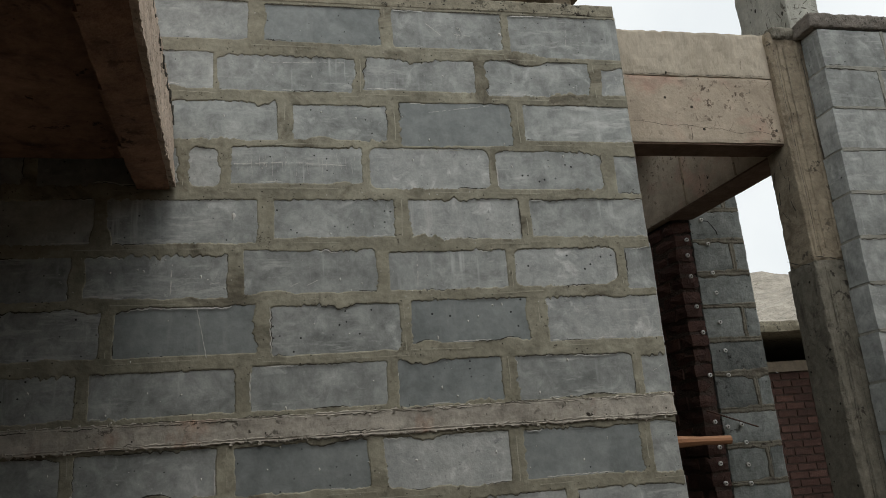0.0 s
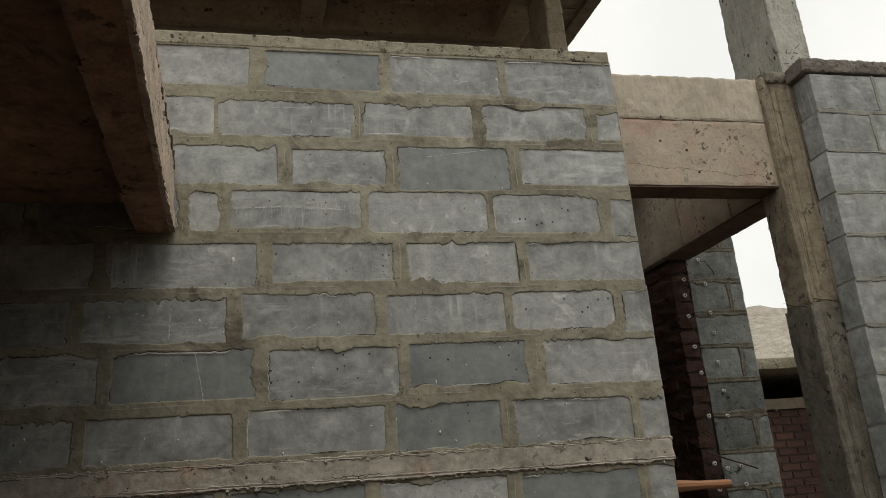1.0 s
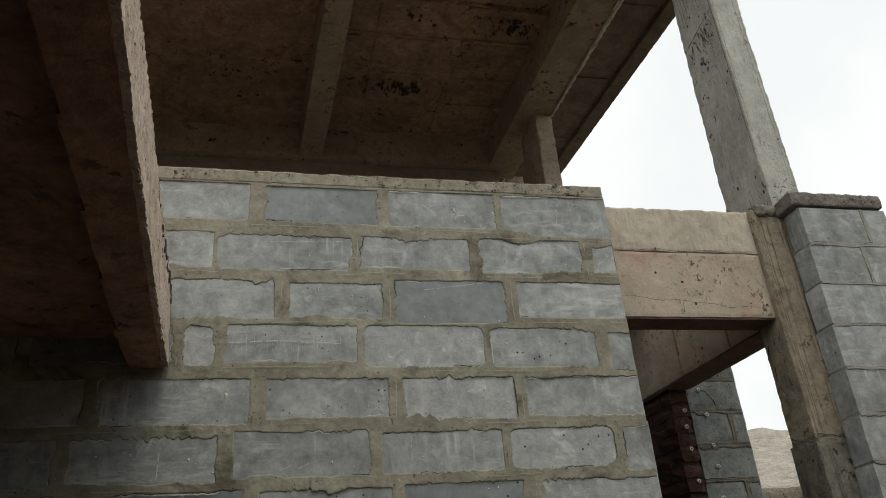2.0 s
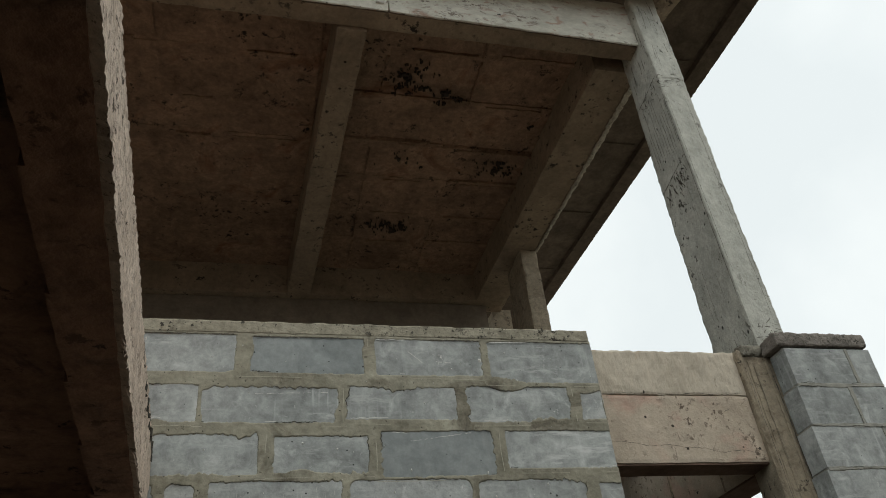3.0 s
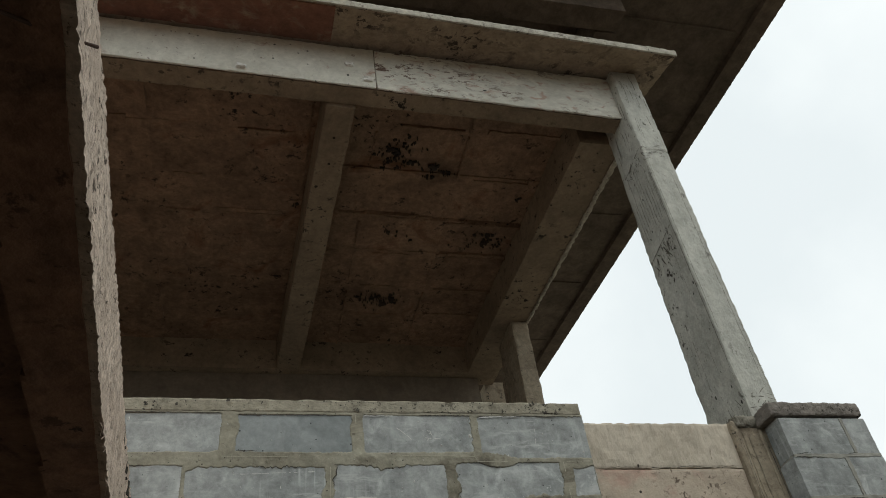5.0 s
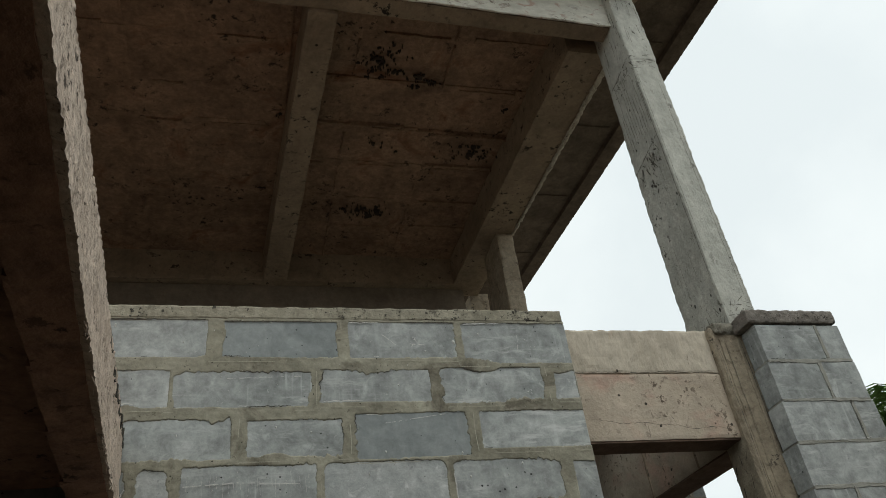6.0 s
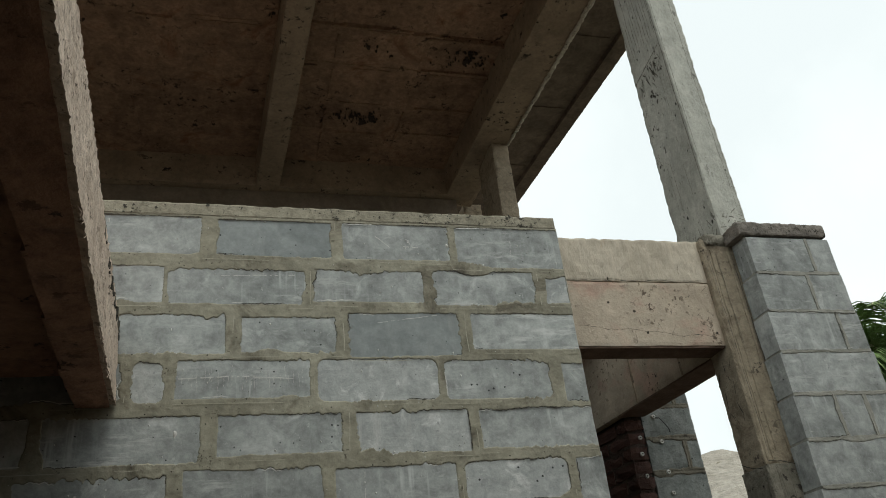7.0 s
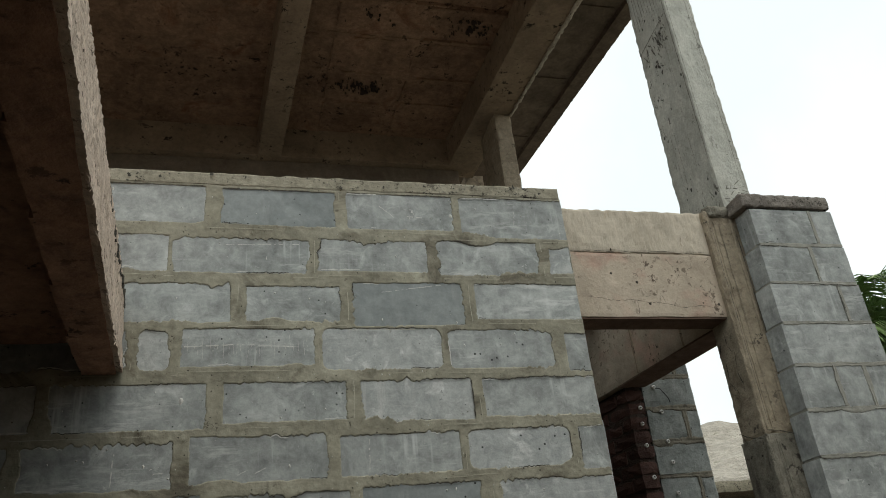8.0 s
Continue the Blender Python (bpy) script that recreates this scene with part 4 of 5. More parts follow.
        front(x, z, x + random.uniform(-0.04, 0.04), z + random.uniform(-0.03, 0.03), random.uniform(0.001, 0.0040), 430.0 + i, 0.012)
    front(1.968, 3.62, 1.962, 5.20, 0.0013, 33.0, 0.004)
    front(1.986, 3.58, 1.984, 4.90, 0.0011, 34.0, 0.004)
    front(1.842, 3.9, 1.842, 5.25, 0.0013, 391.0, 0.004)
    part("collar", box(1.735, 2.000, 0.104, 0.452, 3.440, 3.503, (26, 30, 5), 0.007, 0.035, 0.006, 8.0), M_COLUMN, c, "spilled concrete at the foot")


upper_column()

# ---- upper storey frame ----
Z0, ZC = 5.73, 6.02
fb = thing("front_beam", (0, 0.2, Z0), "whitewashed concrete beam with flaking patches", "beam", kind="structure")
XM = 0.215


def beam_face(xa, xb, material, label, seed):
    def at(x, dy, top):
        s = (x + 2.9) / 4.675
        return (x, 0.105 + 0.060 * s + dy, (6.145 + 0.005 * s) if top else Z0 + 0.070 * (1 - s))
    part("face", hexa([at(xa, 0, 0), at(xb, 0, 0), at(xb, 0.02, 0), at(xa, 0.02, 0), at(xa, 0, 1), at(xb, 0, 1), at(xb, 0.02, 1), at(xa, 0.02, 1)],
                      (int((xb - xa) * 34), 2, 14), 0.004, 0.10, 0.005, seed), material, fb, label)


beam_face(-2.9, XM, M_WHITE, "whitewashed front face", 4.0)
beam_face(XM + 0.002, 1.838, M_WHITE_SCUFFED, "scuffed whitewash with pinkish bare patches", 5.0)
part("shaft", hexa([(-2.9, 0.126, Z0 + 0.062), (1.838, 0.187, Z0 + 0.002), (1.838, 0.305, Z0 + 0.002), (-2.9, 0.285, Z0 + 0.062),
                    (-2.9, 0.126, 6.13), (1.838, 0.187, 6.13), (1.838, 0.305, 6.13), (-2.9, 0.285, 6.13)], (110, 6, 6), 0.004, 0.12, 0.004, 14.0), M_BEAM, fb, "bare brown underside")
for x, z in ((0.135, 5.80), (0.02, 5.93), (-0.62, 5.785)):
    part("plaster_flake", box(x, x + 0.06, 0.128 + 0.0128 * x, 0.148 + 0.0128 * x, z, z + 0.05, (6, 1, 5), 0.012, 0.03, 0.006, x * 9), M_LIME, fb, "white plaster flake")
canopy = thing("canopy", (0, 0, 6.08), "thin projecting concrete canopy over the front beam, brown underneath", "canopy", kind="structure")
part("slab", hexa([(-2.9, -0.245, 6.098), (2.205, -0.118, 6.077), (2.215, 0.50, 6.281), (-2.9, 0.50, 6.30),
                   (-2.9, -0.245, 6.15), (2.205, -0.118, 6.125), (2.215, 0.50, 6.33), (-2.9, 0.50, 6.35)], (120, 14, 2), 0.004, 0.10, 0.004, 2.0), M_CANOPY, canopy)
part("lip", hexa([(-2.9, -0.262, 6.092), (2.21, -0.135, 6.070), (2.21, -0.119, 6.070), (-2.9, -0.246, 6.092),
                  (-2.9, -0.262, 6.155), (2.21, -0.135, 6.130), (2.21, -0.119, 6.130), (-2.9, -0.246, 6.155)], (260, 1, 4), 0.003, 0.03, 0.003, 5.0), M_CAP_PALE, canopy, "pale uneven edge")
part("red_panel", hexa([(-2.9, -0.235, 6.090), (-0.06, -0.165, 6.084), (-0.06, 0.148, 6.182), (-2.9, 0.11, 6.188),
                        (-2.9, -0.235, 6.103), (-0.06, -0.165, 6.096), (-0.06, 0.148, 6.196), (-2.9, 0.11, 6.202)], (60, 10, 1), 0.003, 0.1, 0, 6), M_RUST, canopy, "rust red stretch of the underside")


tagged(part("stick", rod([(-0.215, -0.225, 6.135), (-0.16, -0.235, 6.165), (-0.085, -0.245, 6.200)], [0.006, 0.005, 0.009], 6), M_CAP_PALE),
       "short pale stick jutting from the canopy edge", "stick")


def tapered_beam(name, near, far, y0, y1, label, seed):
    c = [(near[0], y0, Z0), (near[1], y0, Z0), (far[1], y1, Z0), (far[0], y1, Z0)]
    c += [(x, y, ZC + 0.05) for x, y, z in c]
    return cast(name, c, M_BEAM, label, (8, 90, 10), seed=seed, amp=0.005)


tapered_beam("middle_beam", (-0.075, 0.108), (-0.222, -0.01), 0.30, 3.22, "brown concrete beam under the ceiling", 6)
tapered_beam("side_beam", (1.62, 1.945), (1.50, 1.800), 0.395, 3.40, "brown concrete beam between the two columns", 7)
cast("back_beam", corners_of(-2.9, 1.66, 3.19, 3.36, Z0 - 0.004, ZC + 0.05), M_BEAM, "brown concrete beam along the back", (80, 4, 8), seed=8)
cast("far_column", [(1.672, 2.38, 3.2), (1.834, 2.38, 3.2), (1.834, 2.78, 3.2), (1.672, 2.78, 3.2), (1.692, 2.38, Z0), (1.842, 2.38, Z0), (1.842, 2.78, Z0), (1.692, 2.78, Z0)],
     M_COLUMN_TAN, "slender tan concrete column at the far corner", (8, 14, 90), category="column", seed=9, amp=0.005)
# crumbly ridge whose pale tone stands in for sunlight on the arris
ob = thing("beam_arris_lit", (1.87, 1.4, Z0), "pale crumbly ridge standing in for the lit arris of the side beam", "drip", kind="structure")
part("ridge", hexa([(1.915, 0.44, Z0 - 0.016), (1.952, 0.44, Z0 - 0.016), (1.860, 2.40, Z0 - 0.016), (1.832, 2.40, Z0 - 0.016),
                    (1.915, 0.44, Z0 + 0.004), (1.952, 0.44, Z0 + 0.030), (1.860, 2.40, Z0 + 0.030), (1.832, 2.40, Z0 + 0.004)], (3, 150, 2), 0.009, 0.035, 0.004, 31.0), M_CAP_PALE, ob)
cast("beyond_column", corners_of(1.74, 1.93, 3.45, 3.63, 3.2, 5.80), M_COLUMN_TAN, "tan concrete column beyond the back beam", (4, 4, 60), category="column", seed=33, amp=0.006)
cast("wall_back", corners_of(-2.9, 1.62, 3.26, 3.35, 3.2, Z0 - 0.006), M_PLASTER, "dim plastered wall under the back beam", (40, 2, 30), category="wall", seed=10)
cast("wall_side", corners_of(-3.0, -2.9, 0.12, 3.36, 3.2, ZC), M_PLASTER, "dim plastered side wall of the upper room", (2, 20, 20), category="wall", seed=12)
# unseen floor, kept pale as a reflector for the ceiling above
cast("upper_floor", corners_of(-3.0, 0.93, 0.21, 3.35, 3.06, 3.20), M_FLOOR, "unseen pale floor of the upper room that bounces light to the ceiling", (8, 8, 1), category="floor", seed=13)


def ceiling():
    """The slab over the upper room, cast on uneven shuttering sheets whose seams left steps and ridges."""
    bm = box(-2.95, 1.70, 0.24, 3.34, ZC + 0.02, ZC + 0.14)
    rnd = random.Random(8)
    left_rows, right_rows = [0.27, 0.78, 1.22, 1.56, 2.10, 2.62, 3.25], [0.27, 0.62, 1.06, 1.49, 1.92, 2.35, 2.72, 3.25]
    for xs, ys in (([-2.9, -2.25, -1.75, -1.18, -0.78, -0.15], left_rows), ([0.02, 0.31, 0.96, 1.68], right_rows)):
        for a, b in zip(xs, xs[1:]):
            for y, d in zip(ys, ys[1:]):
                y0, d0 = y + rnd.uniform(-0.02, 0.02), d + rnd.uniform(-0.02, 0.02)
                zz = ZC + rnd.uniform(-0.005, 0.005) * (1 if b < 0 else 2.4)
                box(a - 0.012, b + 0.012, y0 - 0.016, d0 + 0.016, zz, ZC + 0.03, (16, 14, 1), 0.005, 0.09, 0.0, a * 3 + y, bm=bm)
                for _ in range(2):
                    if rnd.random() < (0.28 if b < 0 else 0.55):
                        e = rnd.uniform(0.004, 0.010)
                        box(a + rnd.uniform(0, 0.2), b - rnd.uniform(0, 0.2), d - e + rnd.uniform(-0.03, 0.03), d + e, ZC - rnd.uniform(0.010, 0.024), ZC + 0.02, (18, 2, 1), 0.008, 0.05, 0.003, y * 2 + a, bm=bm)
                if rnd.random() < (0.3 if b < 0 else 0.6):
                    box(b - 0.008, b + 0.008, y + rnd.uniform(0, 0.1), d - rnd.uniform(0, 0.1), ZC - rnd.uniform(0.010, 0.022), ZC + 0.02, (2, 14, 1), 0.008, 0.05, 0.003, y * 5 + a, bm=bm)
    # the long ragged seam across the middle of the bay beside the columns
    for k in range(3):
        box(0.06 + 0.45 * k, 0.75 + 0.42 * k, 1.465 + 0.025 * k, 1.485 + 0.025 * k, ZC - 0.034, ZC + 0.02, (34, 2, 2), 0.009, 0.04, 0.004, 60 + k, bm=bm)
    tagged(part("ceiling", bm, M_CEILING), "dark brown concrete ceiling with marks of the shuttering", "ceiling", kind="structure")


ceiling()


def mould(x, y, wide, deep, cover, seed):
    """A patch of flaked black growth on the ceiling: crumbly islands that run together in the middle."""
    step = 0.0065
    bm = bmesh.new()
    nx, ny = int(wide * 2.2 / step), int(deep * 2.2 / step)
    filled = set()
    for i in range(nx):
        for j in range(ny):
            px, py = (i - nx / 2) * step, (j - ny / 2) * step
            v = 0.8 * noise.noise(Vector((px * 14, py * 17, seed))) + 0.7 * noise.noise(Vector((px * 45, py * 50, seed))) + 0.45 * noise.noise(Vector((px * 110, py * 110, seed)))
            if v > 0.62 - cover + 0.75 * ((px / wide) ** 2 + (py / deep) ** 2):
                filled.add((i, j))
    seen = {}

    def corner(i, j, low):
        if (i, j, low) not in seen:
            q = Vector((i * 0.9, j * 0.9, seed))
            seen[(i, j, low)] = bm.verts.new((x + (i - nx / 2) * step + noise.noise(q) * 0.003, y + (j - ny / 2) * step + noise.noise(q + Vector((7, 3, 1))) * 0.003,
                                              ZC - 0.024 + (0 if low else 0.018)))
        return seen[(i, j, low)]

    for i, j in filled:
        ring = ((i, j), (i + 1, j), (i + 1, j + 1), (i, j + 1))
        bm.faces.new([corner(a, b, True) for a, b in reversed(ring)])
        for e, (di, dj) in enumerate(((0, -1), (1, 0), (0, 1), (-1, 0))):
            if (i + di, j + dj) not in filled:
                (a, b), (c, d) = ring[e], ring[(e + 1) % 4]
                bm.faces.new((corner(a, b, True), corner(c, d, True), corner(c, d, False), corner(a, b, False)))
    tagged(part("mould_patch", bm, M_MOULD), "black flaking mould on the concrete ceiling", "mould", kind="stuff")


for x, y, wide, deep, cover, seed in ((0.50, 0.86, 0.20, 0.22, 0.50, 1), (0.78, 0.99, 0.16, 0.12, 0.48, 2), (1.30, 1.72, 0.34, 0.16, 0.38, 3),
                                       (0.60, 2.52, 0.26, 0.16, 0.50, 4), (-0.19, 1.44, 0.05, 0.06, 0.45, 5), (0.55, 1.70, 0.26, 0.13, 0.14, 6), (1.50, 1.20, 0.14, 0.12, 0.20, 7)):
    mould(x, y, wide, deep, cover, seed)
# ---- roof over all ----
ZR = 7.45
roof = thing("roof", (0, 2, ZR), "dark concrete roof slab with a worn eave edge", "roof", kind="structure")
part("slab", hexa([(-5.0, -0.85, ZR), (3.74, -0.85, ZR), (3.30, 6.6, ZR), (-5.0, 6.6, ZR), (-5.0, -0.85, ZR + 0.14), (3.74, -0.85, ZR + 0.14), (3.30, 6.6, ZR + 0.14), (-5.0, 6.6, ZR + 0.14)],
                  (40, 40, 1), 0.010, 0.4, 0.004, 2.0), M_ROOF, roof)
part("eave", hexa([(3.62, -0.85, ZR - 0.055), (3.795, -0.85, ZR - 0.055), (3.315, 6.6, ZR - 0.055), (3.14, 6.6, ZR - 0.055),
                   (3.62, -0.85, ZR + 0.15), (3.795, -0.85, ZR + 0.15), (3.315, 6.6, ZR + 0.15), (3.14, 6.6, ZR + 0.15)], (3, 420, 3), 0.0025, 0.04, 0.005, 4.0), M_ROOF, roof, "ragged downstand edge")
for i in range(5):
    y = 0.4 + 1.15 * i
    part("form_seam", hexa(corners_of(1.9, 3.5 - 0.06 * y, y, y + 0.012, ZR - 0.014, ZR + 0.01), (30, 1, 1), 0.006, 0.1, 0, y), M_ROOF, roof)
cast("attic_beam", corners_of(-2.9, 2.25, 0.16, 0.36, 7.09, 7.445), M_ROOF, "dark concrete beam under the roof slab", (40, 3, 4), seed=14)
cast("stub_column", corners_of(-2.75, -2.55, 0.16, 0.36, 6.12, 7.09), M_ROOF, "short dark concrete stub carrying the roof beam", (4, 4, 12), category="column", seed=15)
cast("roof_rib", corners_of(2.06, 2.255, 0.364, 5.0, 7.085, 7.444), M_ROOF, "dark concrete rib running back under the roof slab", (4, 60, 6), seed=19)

# ---- low slab with a broken edge ----
def side_slab():
    s = thing("side_slab", (-2.2, -1.5, 2.675), "low brown concrete slab with a broken pale edge", "slab", kind="structure")
    zb, zt = 2.675, 2.975
    def lip_x(y):
        d = -y
        return -0.772 + 0.0384 * d + 0.0083 * d * d if d < 2.2 else -0.6473 + 0.075 * (d - 2.2)

    bm = bmesh.new()
    for i in range(12):
        y0, y1 = -4.2 + 0.349 * i, -4.2 + 0.349 * (i + 1)
        a, b_, c_, d_ = lip_x(y0) - 0.012, lip_x(min(y1, -0.012)) - 0.012, lip_x(y0) - 0.128, lip_x(min(y1, -0.012)) - 0.118
        y1 = min(y1, -0.012)
        hexa([(c_, y0, zb), (a, y0, zb), (b_, y1, zb), (d_, y1, zb), (c_, y0, zt - 0.02), (a - 0.03, y0, zt - 0.02), (b_ - 0.03, y1, zt - 0.02), (d_, y1, zt - 0.02)],
             (10, 20, 6), 0.004, 0.06, 0.0, 3.0, bm)
    part("edge_beam", bm, M_STEPSOFFIT, s, "brown beam under the slab edge")
    bm = bmesh.new()
    prev = None
    n = 640
    for i in range(n + 1):
        u = i / n
        y = -4.2 + 4.188 * u
        xb, xt = lip_x(y), -0.590 - 0.197 * u
        row = []
        for j, v in enumerate((0, 0.03, 0.08, 0.14, 0.2, 0.27, 0.34, 0.41, 0.48, 0.55, 0.62, 0.69, 0.76, 0.83, 0.89, 0.94, 0.98, 1.0, 1.0)):
            q = Vector((y * 9, v * 2.7, 2.0))
            x = xb + (xt - xb) * v + 0.006 + noise.noise(q * 0.8) * 0.0015 + noise.noise(q * 2.6) * 0.0014 + noise.noise(q * 6.3) * 0.0034 + noise.noise(q * 12.0) * 0.0026
            z = zb + (zt - zb) * v
            if j <= 1:
                z += (0.014 if j == 0 else -0.004) + noise.noise(Vector((y * 16, 1, 0))) * 0.004 + noise.noise(Vector((y * 60, 1, 0))) * 0.006
            if j >= 16:
                z += noise.noise(Vector((y * 12, 5, 0))) * 0.005 + noise.noise(Vector((y * 50, 5, 0))) * 0.006
                x += max(0, noise.noise(Vector((y * 8, 9, 0)))) * 0.006
            if j in (0, 18):
                x -= 0.03
            row.append(bm.verts.new((x, y, z)))
        if prev:
            for j in range(18):
                bm.faces.new((prev[j], row[j], row[j + 1], prev[j + 1]))
        prev = row
    part("broken_edge", bm, M_RAWEDGE, s, "pale broken concrete edge")
    c = [(-4.2, -4.2, zb + 0.11), (-0.62, -4.2, zb + 0.11), (-0.885, -0.012, zb + 0.11), (-4.2, -0.012, zb + 0.11),
         (-4.2, -4.2, zt), (-0.62, -4.2, zt), (-0.885, -0.012, zt), (-4.2, -0.012, zt)]
    part("slab", hexa(c, (70, 80, 1), 0.006, 0.2, 0.0, 5.0), M_STEPSOFFIT, s)
    part("bar", rod([(-0.645, -2.07, 2.755), (-0.68, -2.13, 2.69), (-0.735, -2.19, 2.645)], 0.0027), M_STEEL, s, "rusty reinforcing bar end")
    bm = bmesh.new()
    rnd = random.Random(13)
    for i in range(80):
        y = -0.02 - 0.7 * rnd.random() ** 1.8
        x = -0.590 - 0.197 * (y + 4.2) / 4.188 + rnd.uniform(-0.004, 0.008)
        r = rnd.uniform(0.0025, 0.0065)
        box(x - r, x + r, y - r, y + r, zt - 0.012 - rnd.uniform(0, 0.06), zt - 0.012 + r * 0.6 - rnd.uniform(-0.012, 0.05), (2, 2, 2), r * 0.9, 0.008, 0, i, bm=bm)
    part("crumbs", bm, M_CREVICE, s, "dark crumbs clinging to the broken edge")
    rnd = random.Random(3)
    for i in range(9):
        y = rnd.uniform(-1.6, -0.1)
        x, r = lip_x(y), rnd.uniform(0.015, 0.04)
        part("splinter", rod([(x - 0.004, y, zb + 0.01), (x + 0.008, y + rnd.uniform(-0.01, 0.01), zb - r * 0.4), (x + 0.006, y + rnd.uniform(-0.02, 0.02), zb - r)], [0.0022, 0.0015, 0.0006], 4), M_RAWEDGE, s)


side_slab()
# three unseen walls, added to hold back sky light from the sides
cast("wall_left", corners_of(-4.4, -4.2, -4.4, 0.2, -0.02, 2.98), M_PLASTER, "unseen plain wall added to darken the space under the low slab", (2, 20, 14), category="wall", seed=16)
cast("wall_behind", corners_of(-4.2, 4.6, -4.4, -4.2, -0.02, 4.3), M_PLASTER, "unseen plain wall added behind the walker to cut low sky light", (30, 2, 16), category="wall", seed=17)
cast("wall_yard", corners_of(4.4, 4.6, -4.19, -1.0, -0.02, 4.3), M_PLASTER, "unseen plain wall added at the right to cut low sky light", (2, 16, 16), category="wall", seed=18)

# ---- beyond the opening ----
# added out of view: they darken the passage, their grey returns some bounce
cast("passage_slab", corners_of(0.94, 1.80, 1.05, 3.35, 3.425, 3.55), M_MORTAR_GREY, "unseen slab added over the passage to darken it", (6, 16, 1), category="slab", seed=21)
cast("wall_passage", corners_of(-1.0, 1.66, 3.36, 3.5, -0.02, 3.42), M_MORTAR_GREY, "unseen end wall added to close the passage against light", (10, 2, 12), category="wall", seed=22)
cast("wall_inner", corners_of(-1.1, -1.0, 0.21, 3.36, -0.02, 3.05), M_MORTAR_GREY, "unseen wall added behind the block wall to close off light", (2, 12, 12), category="wall", seed=23)


def brick_end():
    w = thing("wall_brick", (1.7, 2.2, 0), "dark red brick wall end carrying the return beam", "wall", kind="structure")
    bottom = 0.9
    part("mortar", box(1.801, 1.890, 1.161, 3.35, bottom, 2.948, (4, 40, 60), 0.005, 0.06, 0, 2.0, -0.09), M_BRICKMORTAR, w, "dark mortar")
    z, row, n = bottom + 0.005, 0, 0
    while z < 2.89:
        y = 1.15 - (0.11 if row % 2 else 0)
        while y < 3.2:
            y0, y1 = max(y, 1.148), y + 0.212
            if y1 > 1.20:
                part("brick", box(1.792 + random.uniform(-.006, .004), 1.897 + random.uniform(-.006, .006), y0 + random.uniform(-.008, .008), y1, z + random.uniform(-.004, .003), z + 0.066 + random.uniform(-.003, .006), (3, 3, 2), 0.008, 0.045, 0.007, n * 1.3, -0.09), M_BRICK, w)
            y += 0.224
            n += 1
        z += 0.0785
        row += 1


brick_end()
cross = thing("wall_cross", (1.95, 1.2, 0), "grey cement block wall with round metal washers", "wall", kind="structure")
part("core", box(1.802, 2.112, 1.178, 1.33, 0.9, 3.40, (12, 4, 60), 0.003, 0.05, 0, 6.0), M_MORTAR, cross, "recessed mortar in the joints")
joint = bmesh.new()
for k in range(11):
    z1 = 3.182 - 0.183 * k
    z0 = z1 - 0.167
    js = [1.797, 2.118] if k % 2 else [1.797, 2.03, 2.118]
    ribbon(joint, (1.80, z0 - 0.008), (2.112, z0 - 0.008), 1.165, 0.014, k * 1.7 + 80, proud=0.003)
    for i in range(len(js) - 1):
        part("block", box(js[i] + (0.008 if i else 0), js[i + 1] - (0.008 if i < len(js) - 2 else 0), 1.16, 1.335, z0, z1, (8, 3, 5), 0.004, 0.06, 0.004, k * 2.3 + i), M_BLOCK_SHADED, cross)
        if i:
            ribbon(joint, (js[i], z0), (js[i], z1), 1.165, 0.013, k + 90, True, 0.003)
part("mortar", joint, M_COLUMN, cross, "grey mortar squeezed out of the joints")


def washer(x, y, z):
    p = rod([(x, y + 0.004, z), (x, y - 0.004, z), (x, y - 0.006, z)], [0.0112, 0.0112, 0.009], 12)
    w = tagged(part("washer", p, M_PIN), "small round galvanised washer fixed on the wall face", "washer", group="washers on the wall")
    part("plug", rod([(x, y - 0.005, z), (x, y - 0.0085, z)], 0.0040, 8), M_RUBBER, w, "dark screw head")


for x, z in ((1.871, 2.943), (1.887, 2.803), (1.885, 2.639), (1.886, 2.528), (1.877, 2.367), (1.879, 2.214), (1.873, 2.085), (1.898, 1.831), (1.819, 1.823), (1.907, 1.740), (1.897, 1.630), (1.895, 1.539)):
    washer(x, 1.153, z)
for x, z in ((1.755, 2.825), (1.746, 2.737), (1.745, 2.620), (1.749, 2.453), (1.761, 2.313), (1.760, 2.089), (1.744, 1.851), (1.747, 1.725), (1.736, 1.646), (1.748, 1.549)):
    washer(x, 1.140, z)
tagged(part("wire", rod([(1.875, 1.145, 2.935), (1.895, 1.135, 2.93), (1.915, 1.13, 2.90), (1.935, 1.13, 2.87), (1.945, 1.14, 2.85)], 0.0025, 6), M_RUBBER), "short black wire curling from a washer", "wire")
for x in (4.80, 4.92, 5.02, 5.10, 5.20):
    washer(x, 4.99, 2.52 + 0.02 * math.sin(x * 9))
tagged(part("timber_pole", rod([(0.75, 0.22, 1.735), (0.98, 0.22, 1.742), (1.05, 0.22, 1.743), (1.14, 0.22, 1.741), (1.262, 0.22, 1.738)], [0.016, 0.016, 0.022, 0.0165, 0.017], 10), M_BAMBOO),
       "short reddish timber pole sticking out beside the block wall", "pole")
tagged(part("thin_rod", rod([(1.69, 1.11, 1.909), (1.82, 1.11, 1.862), (1.964, 1.11, 1.812)], 0.004), M_STEEL), "thin rusty rod leaning on the brick wall end", "rod")


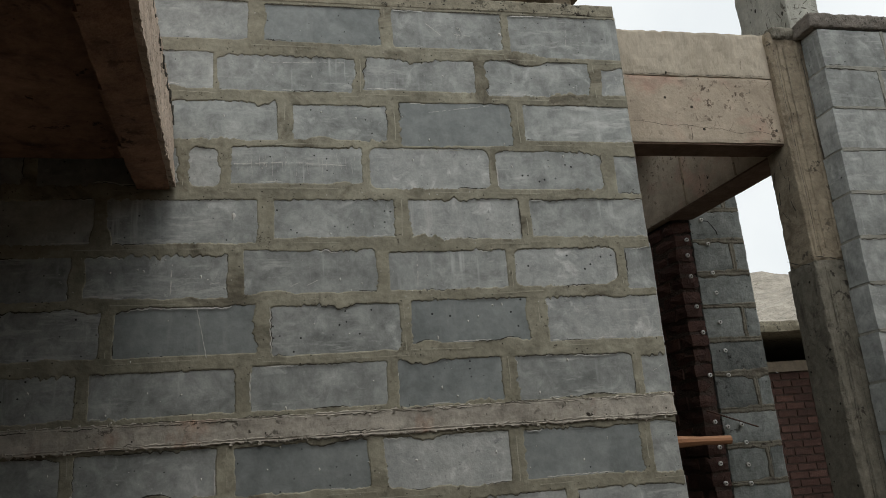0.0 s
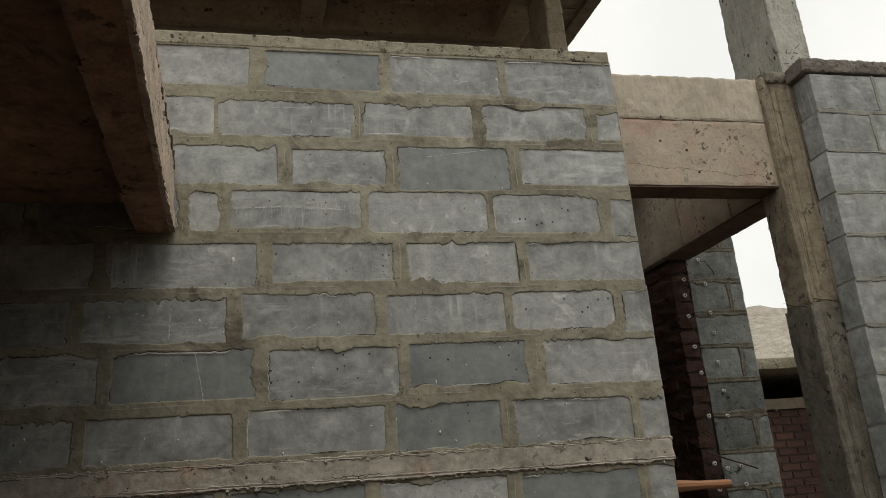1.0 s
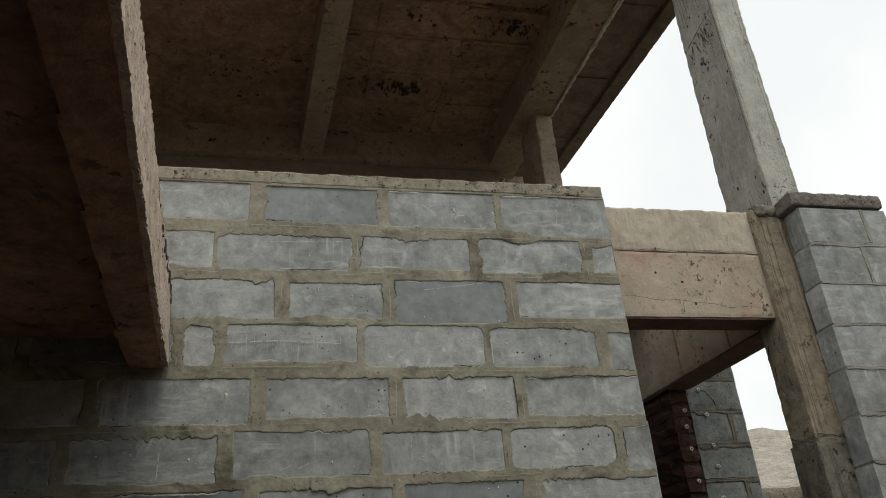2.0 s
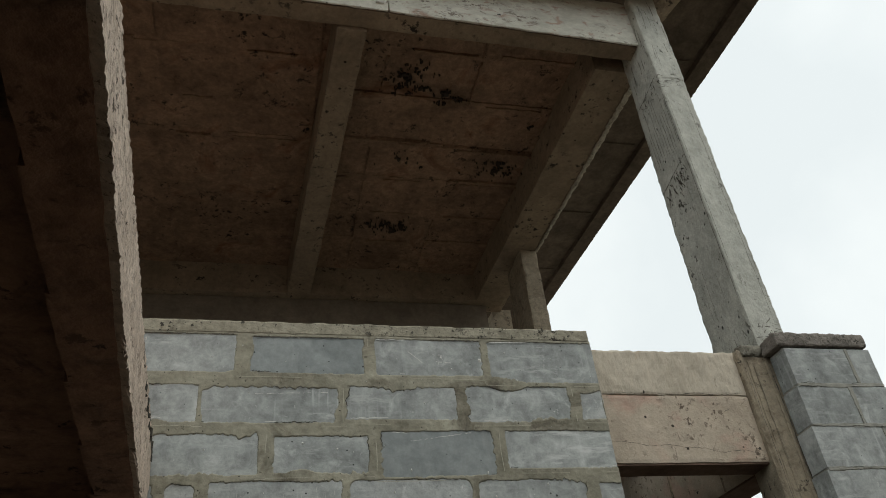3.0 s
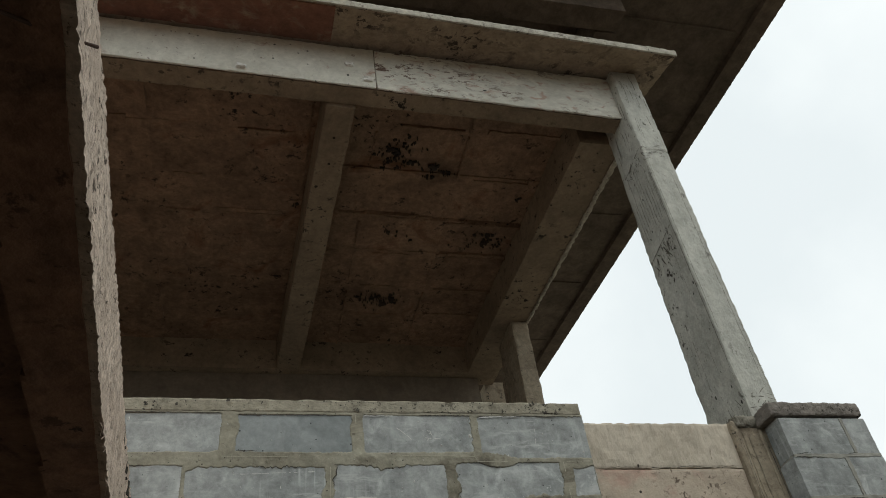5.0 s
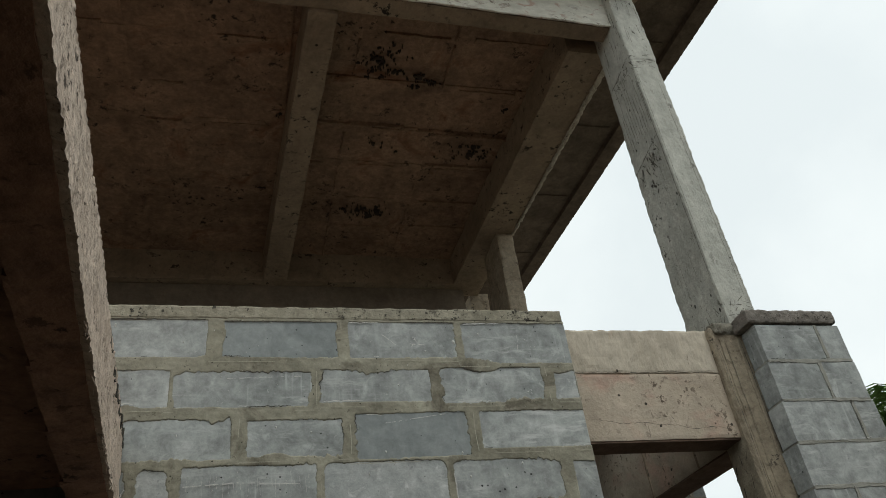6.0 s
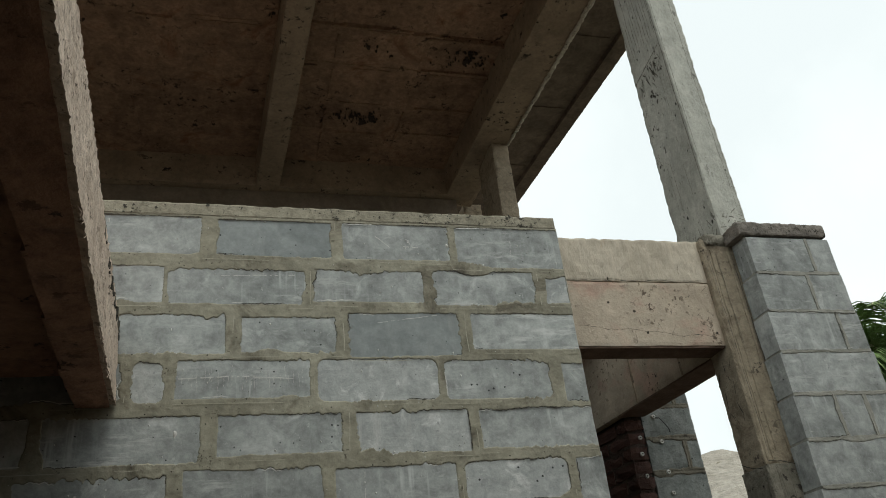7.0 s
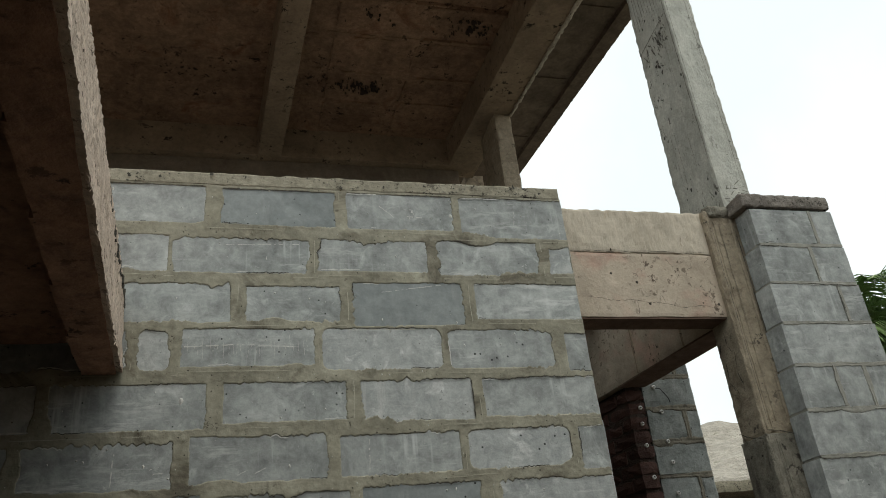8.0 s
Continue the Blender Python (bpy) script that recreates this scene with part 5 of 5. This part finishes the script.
def neighbour():
    h = thing("neighbour_house", (6.2, 5.6, 0), "low red brick neighbouring house with a concrete roof edge", "house")
    part("wall", box(3.6, 9.0, 5.02, 5.2, -0.05, 2.50), M_BRICKMORTAR, h, "red brick wall")
    part("roof", box(3.3, 9.3, 4.75, 8.5, 2.90, 3.02, (60, 10, 2), 0.01, 0.15, 0.01, 3), M_CAP, h, "pale concrete roof slab")
    part("lintel", box(3.6, 9.0, 4.98, 5.2, 2.505, 2.62, (50, 2, 2), 0.006, 0.1, 0.004, 5), M_PLASTER, h, "concrete sill band")
    part("back_wall", box(3.6, 9.0, 8.2, 8.4, -0.05, 2.90), M_PLASTER, h, "dim inner wall")
    # unseen ends, added to block light from the opening under the roof
    part("end_wall", box(3.6, 3.75, 5.205, 8.195, -0.05, 2.895), M_PLASTER, h, "unseen end wall added to keep the inside dark")
    part("end_wall", box(8.85, 9.0, 5.205, 8.195, -0.05, 2.895), M_PLASTER, h, "unseen end wall added to keep the inside dark")
    me = None
    row, z = 0, 0.62
    while z < 2.45:
        x = 3.62 + (0.11 if row % 2 else 0)
        while x < 6.4:
            if me is None:
                ob = part("brick", box(x, x + 0.212, 5.008, 5.05, z, z + 0.066, (2, 1, 1), 0.002, 0.1, 0.003, 1), M_BRICK, h)
                me = ob.data
                base = ob.location - Vector((x, 0, z))
            else:
                ob = new("brick", me)
                ob.parent = h
                ob.location = base + Vector((x, 0, z))
            x += 0.224
        z += 0.0785
        row += 1


neighbour()


def palm(at, height, size, count):
    p = thing("palm_tree", at, "green coconut palm with long feathered fronds", "tree")
    x, y, z = at
    pts = [(x + 0.25 * math.sin(i / 10 * 1.6), y, z + height * i / 10) for i in range(11)]
    part("trunk", rod(pts, [0.16 - 0.007 * i for i in range(11)], 10), M_BARK, p, "ringed grey palm trunk")
    top = Vector(pts[-1])
    rnd = random.Random(12)
    for i in range(count):
        az = i * 2.399 + 0.3
        rise = 1.5 - 0.95 * i / count
        d = Vector((math.cos(az), math.sin(az), 0))
        side = Vector((-d.y, d.x, 0))
        spine = []
        for s in range(17):
            u = s / 16
            spine.append(top + d * (size * u * (0.42 + 0.5 * (1 - rise / 1.5))) + Vector((0, 0, size * (rise * u * 0.82 - 0.72 * u * u))))
        frond = part("frond", rod(spine, [0.020 * (1 - 0.9 * s / 16) + 0.004 for s in range(17)], 5), M_RIB, p, "pale yellow-green midrib")
        bm = bmesh.new()
        for s in range(130):
            u = 0.08 + 0.91 * s / 129
            f = u * 16
            a = spine[int(f)].lerp(spine[min(16, int(f) + 1)], f - int(f))
            way = (spine[min(16, int(f) + 1)] - spine[int(f)]).normalized()
            w = size * 0.27 * math.sin(math.pi * min(0.97, 0.16 + u * 0.80)) * rnd.uniform(0.85, 1.12)
            for sgn in (-1, 1):
                tip = a + side * sgn * w * 0.70 + way * w * 0.62 + Vector((0, 0, -w * rnd.uniform(0.10, 0.55)))
                mid = a.lerp(tip, 0.45) + Vector((0, 0, w * 0.13))
                t = way * rnd.uniform(0.008, 0.012)
                q = [bm.verts.new(v) for v in (a - t * 0.5, a + t * 0.5, mid + t, mid - t, tip)]
                bm.faces.new((q[0], q[1], q[2], q[3]))
                bm.faces.new((q[3], q[2], q[4]))
        part("foliage", bm, M_LEAF, frond)


palm((5.76, 3.0, 0.0), 3.42, 2.15, 36)
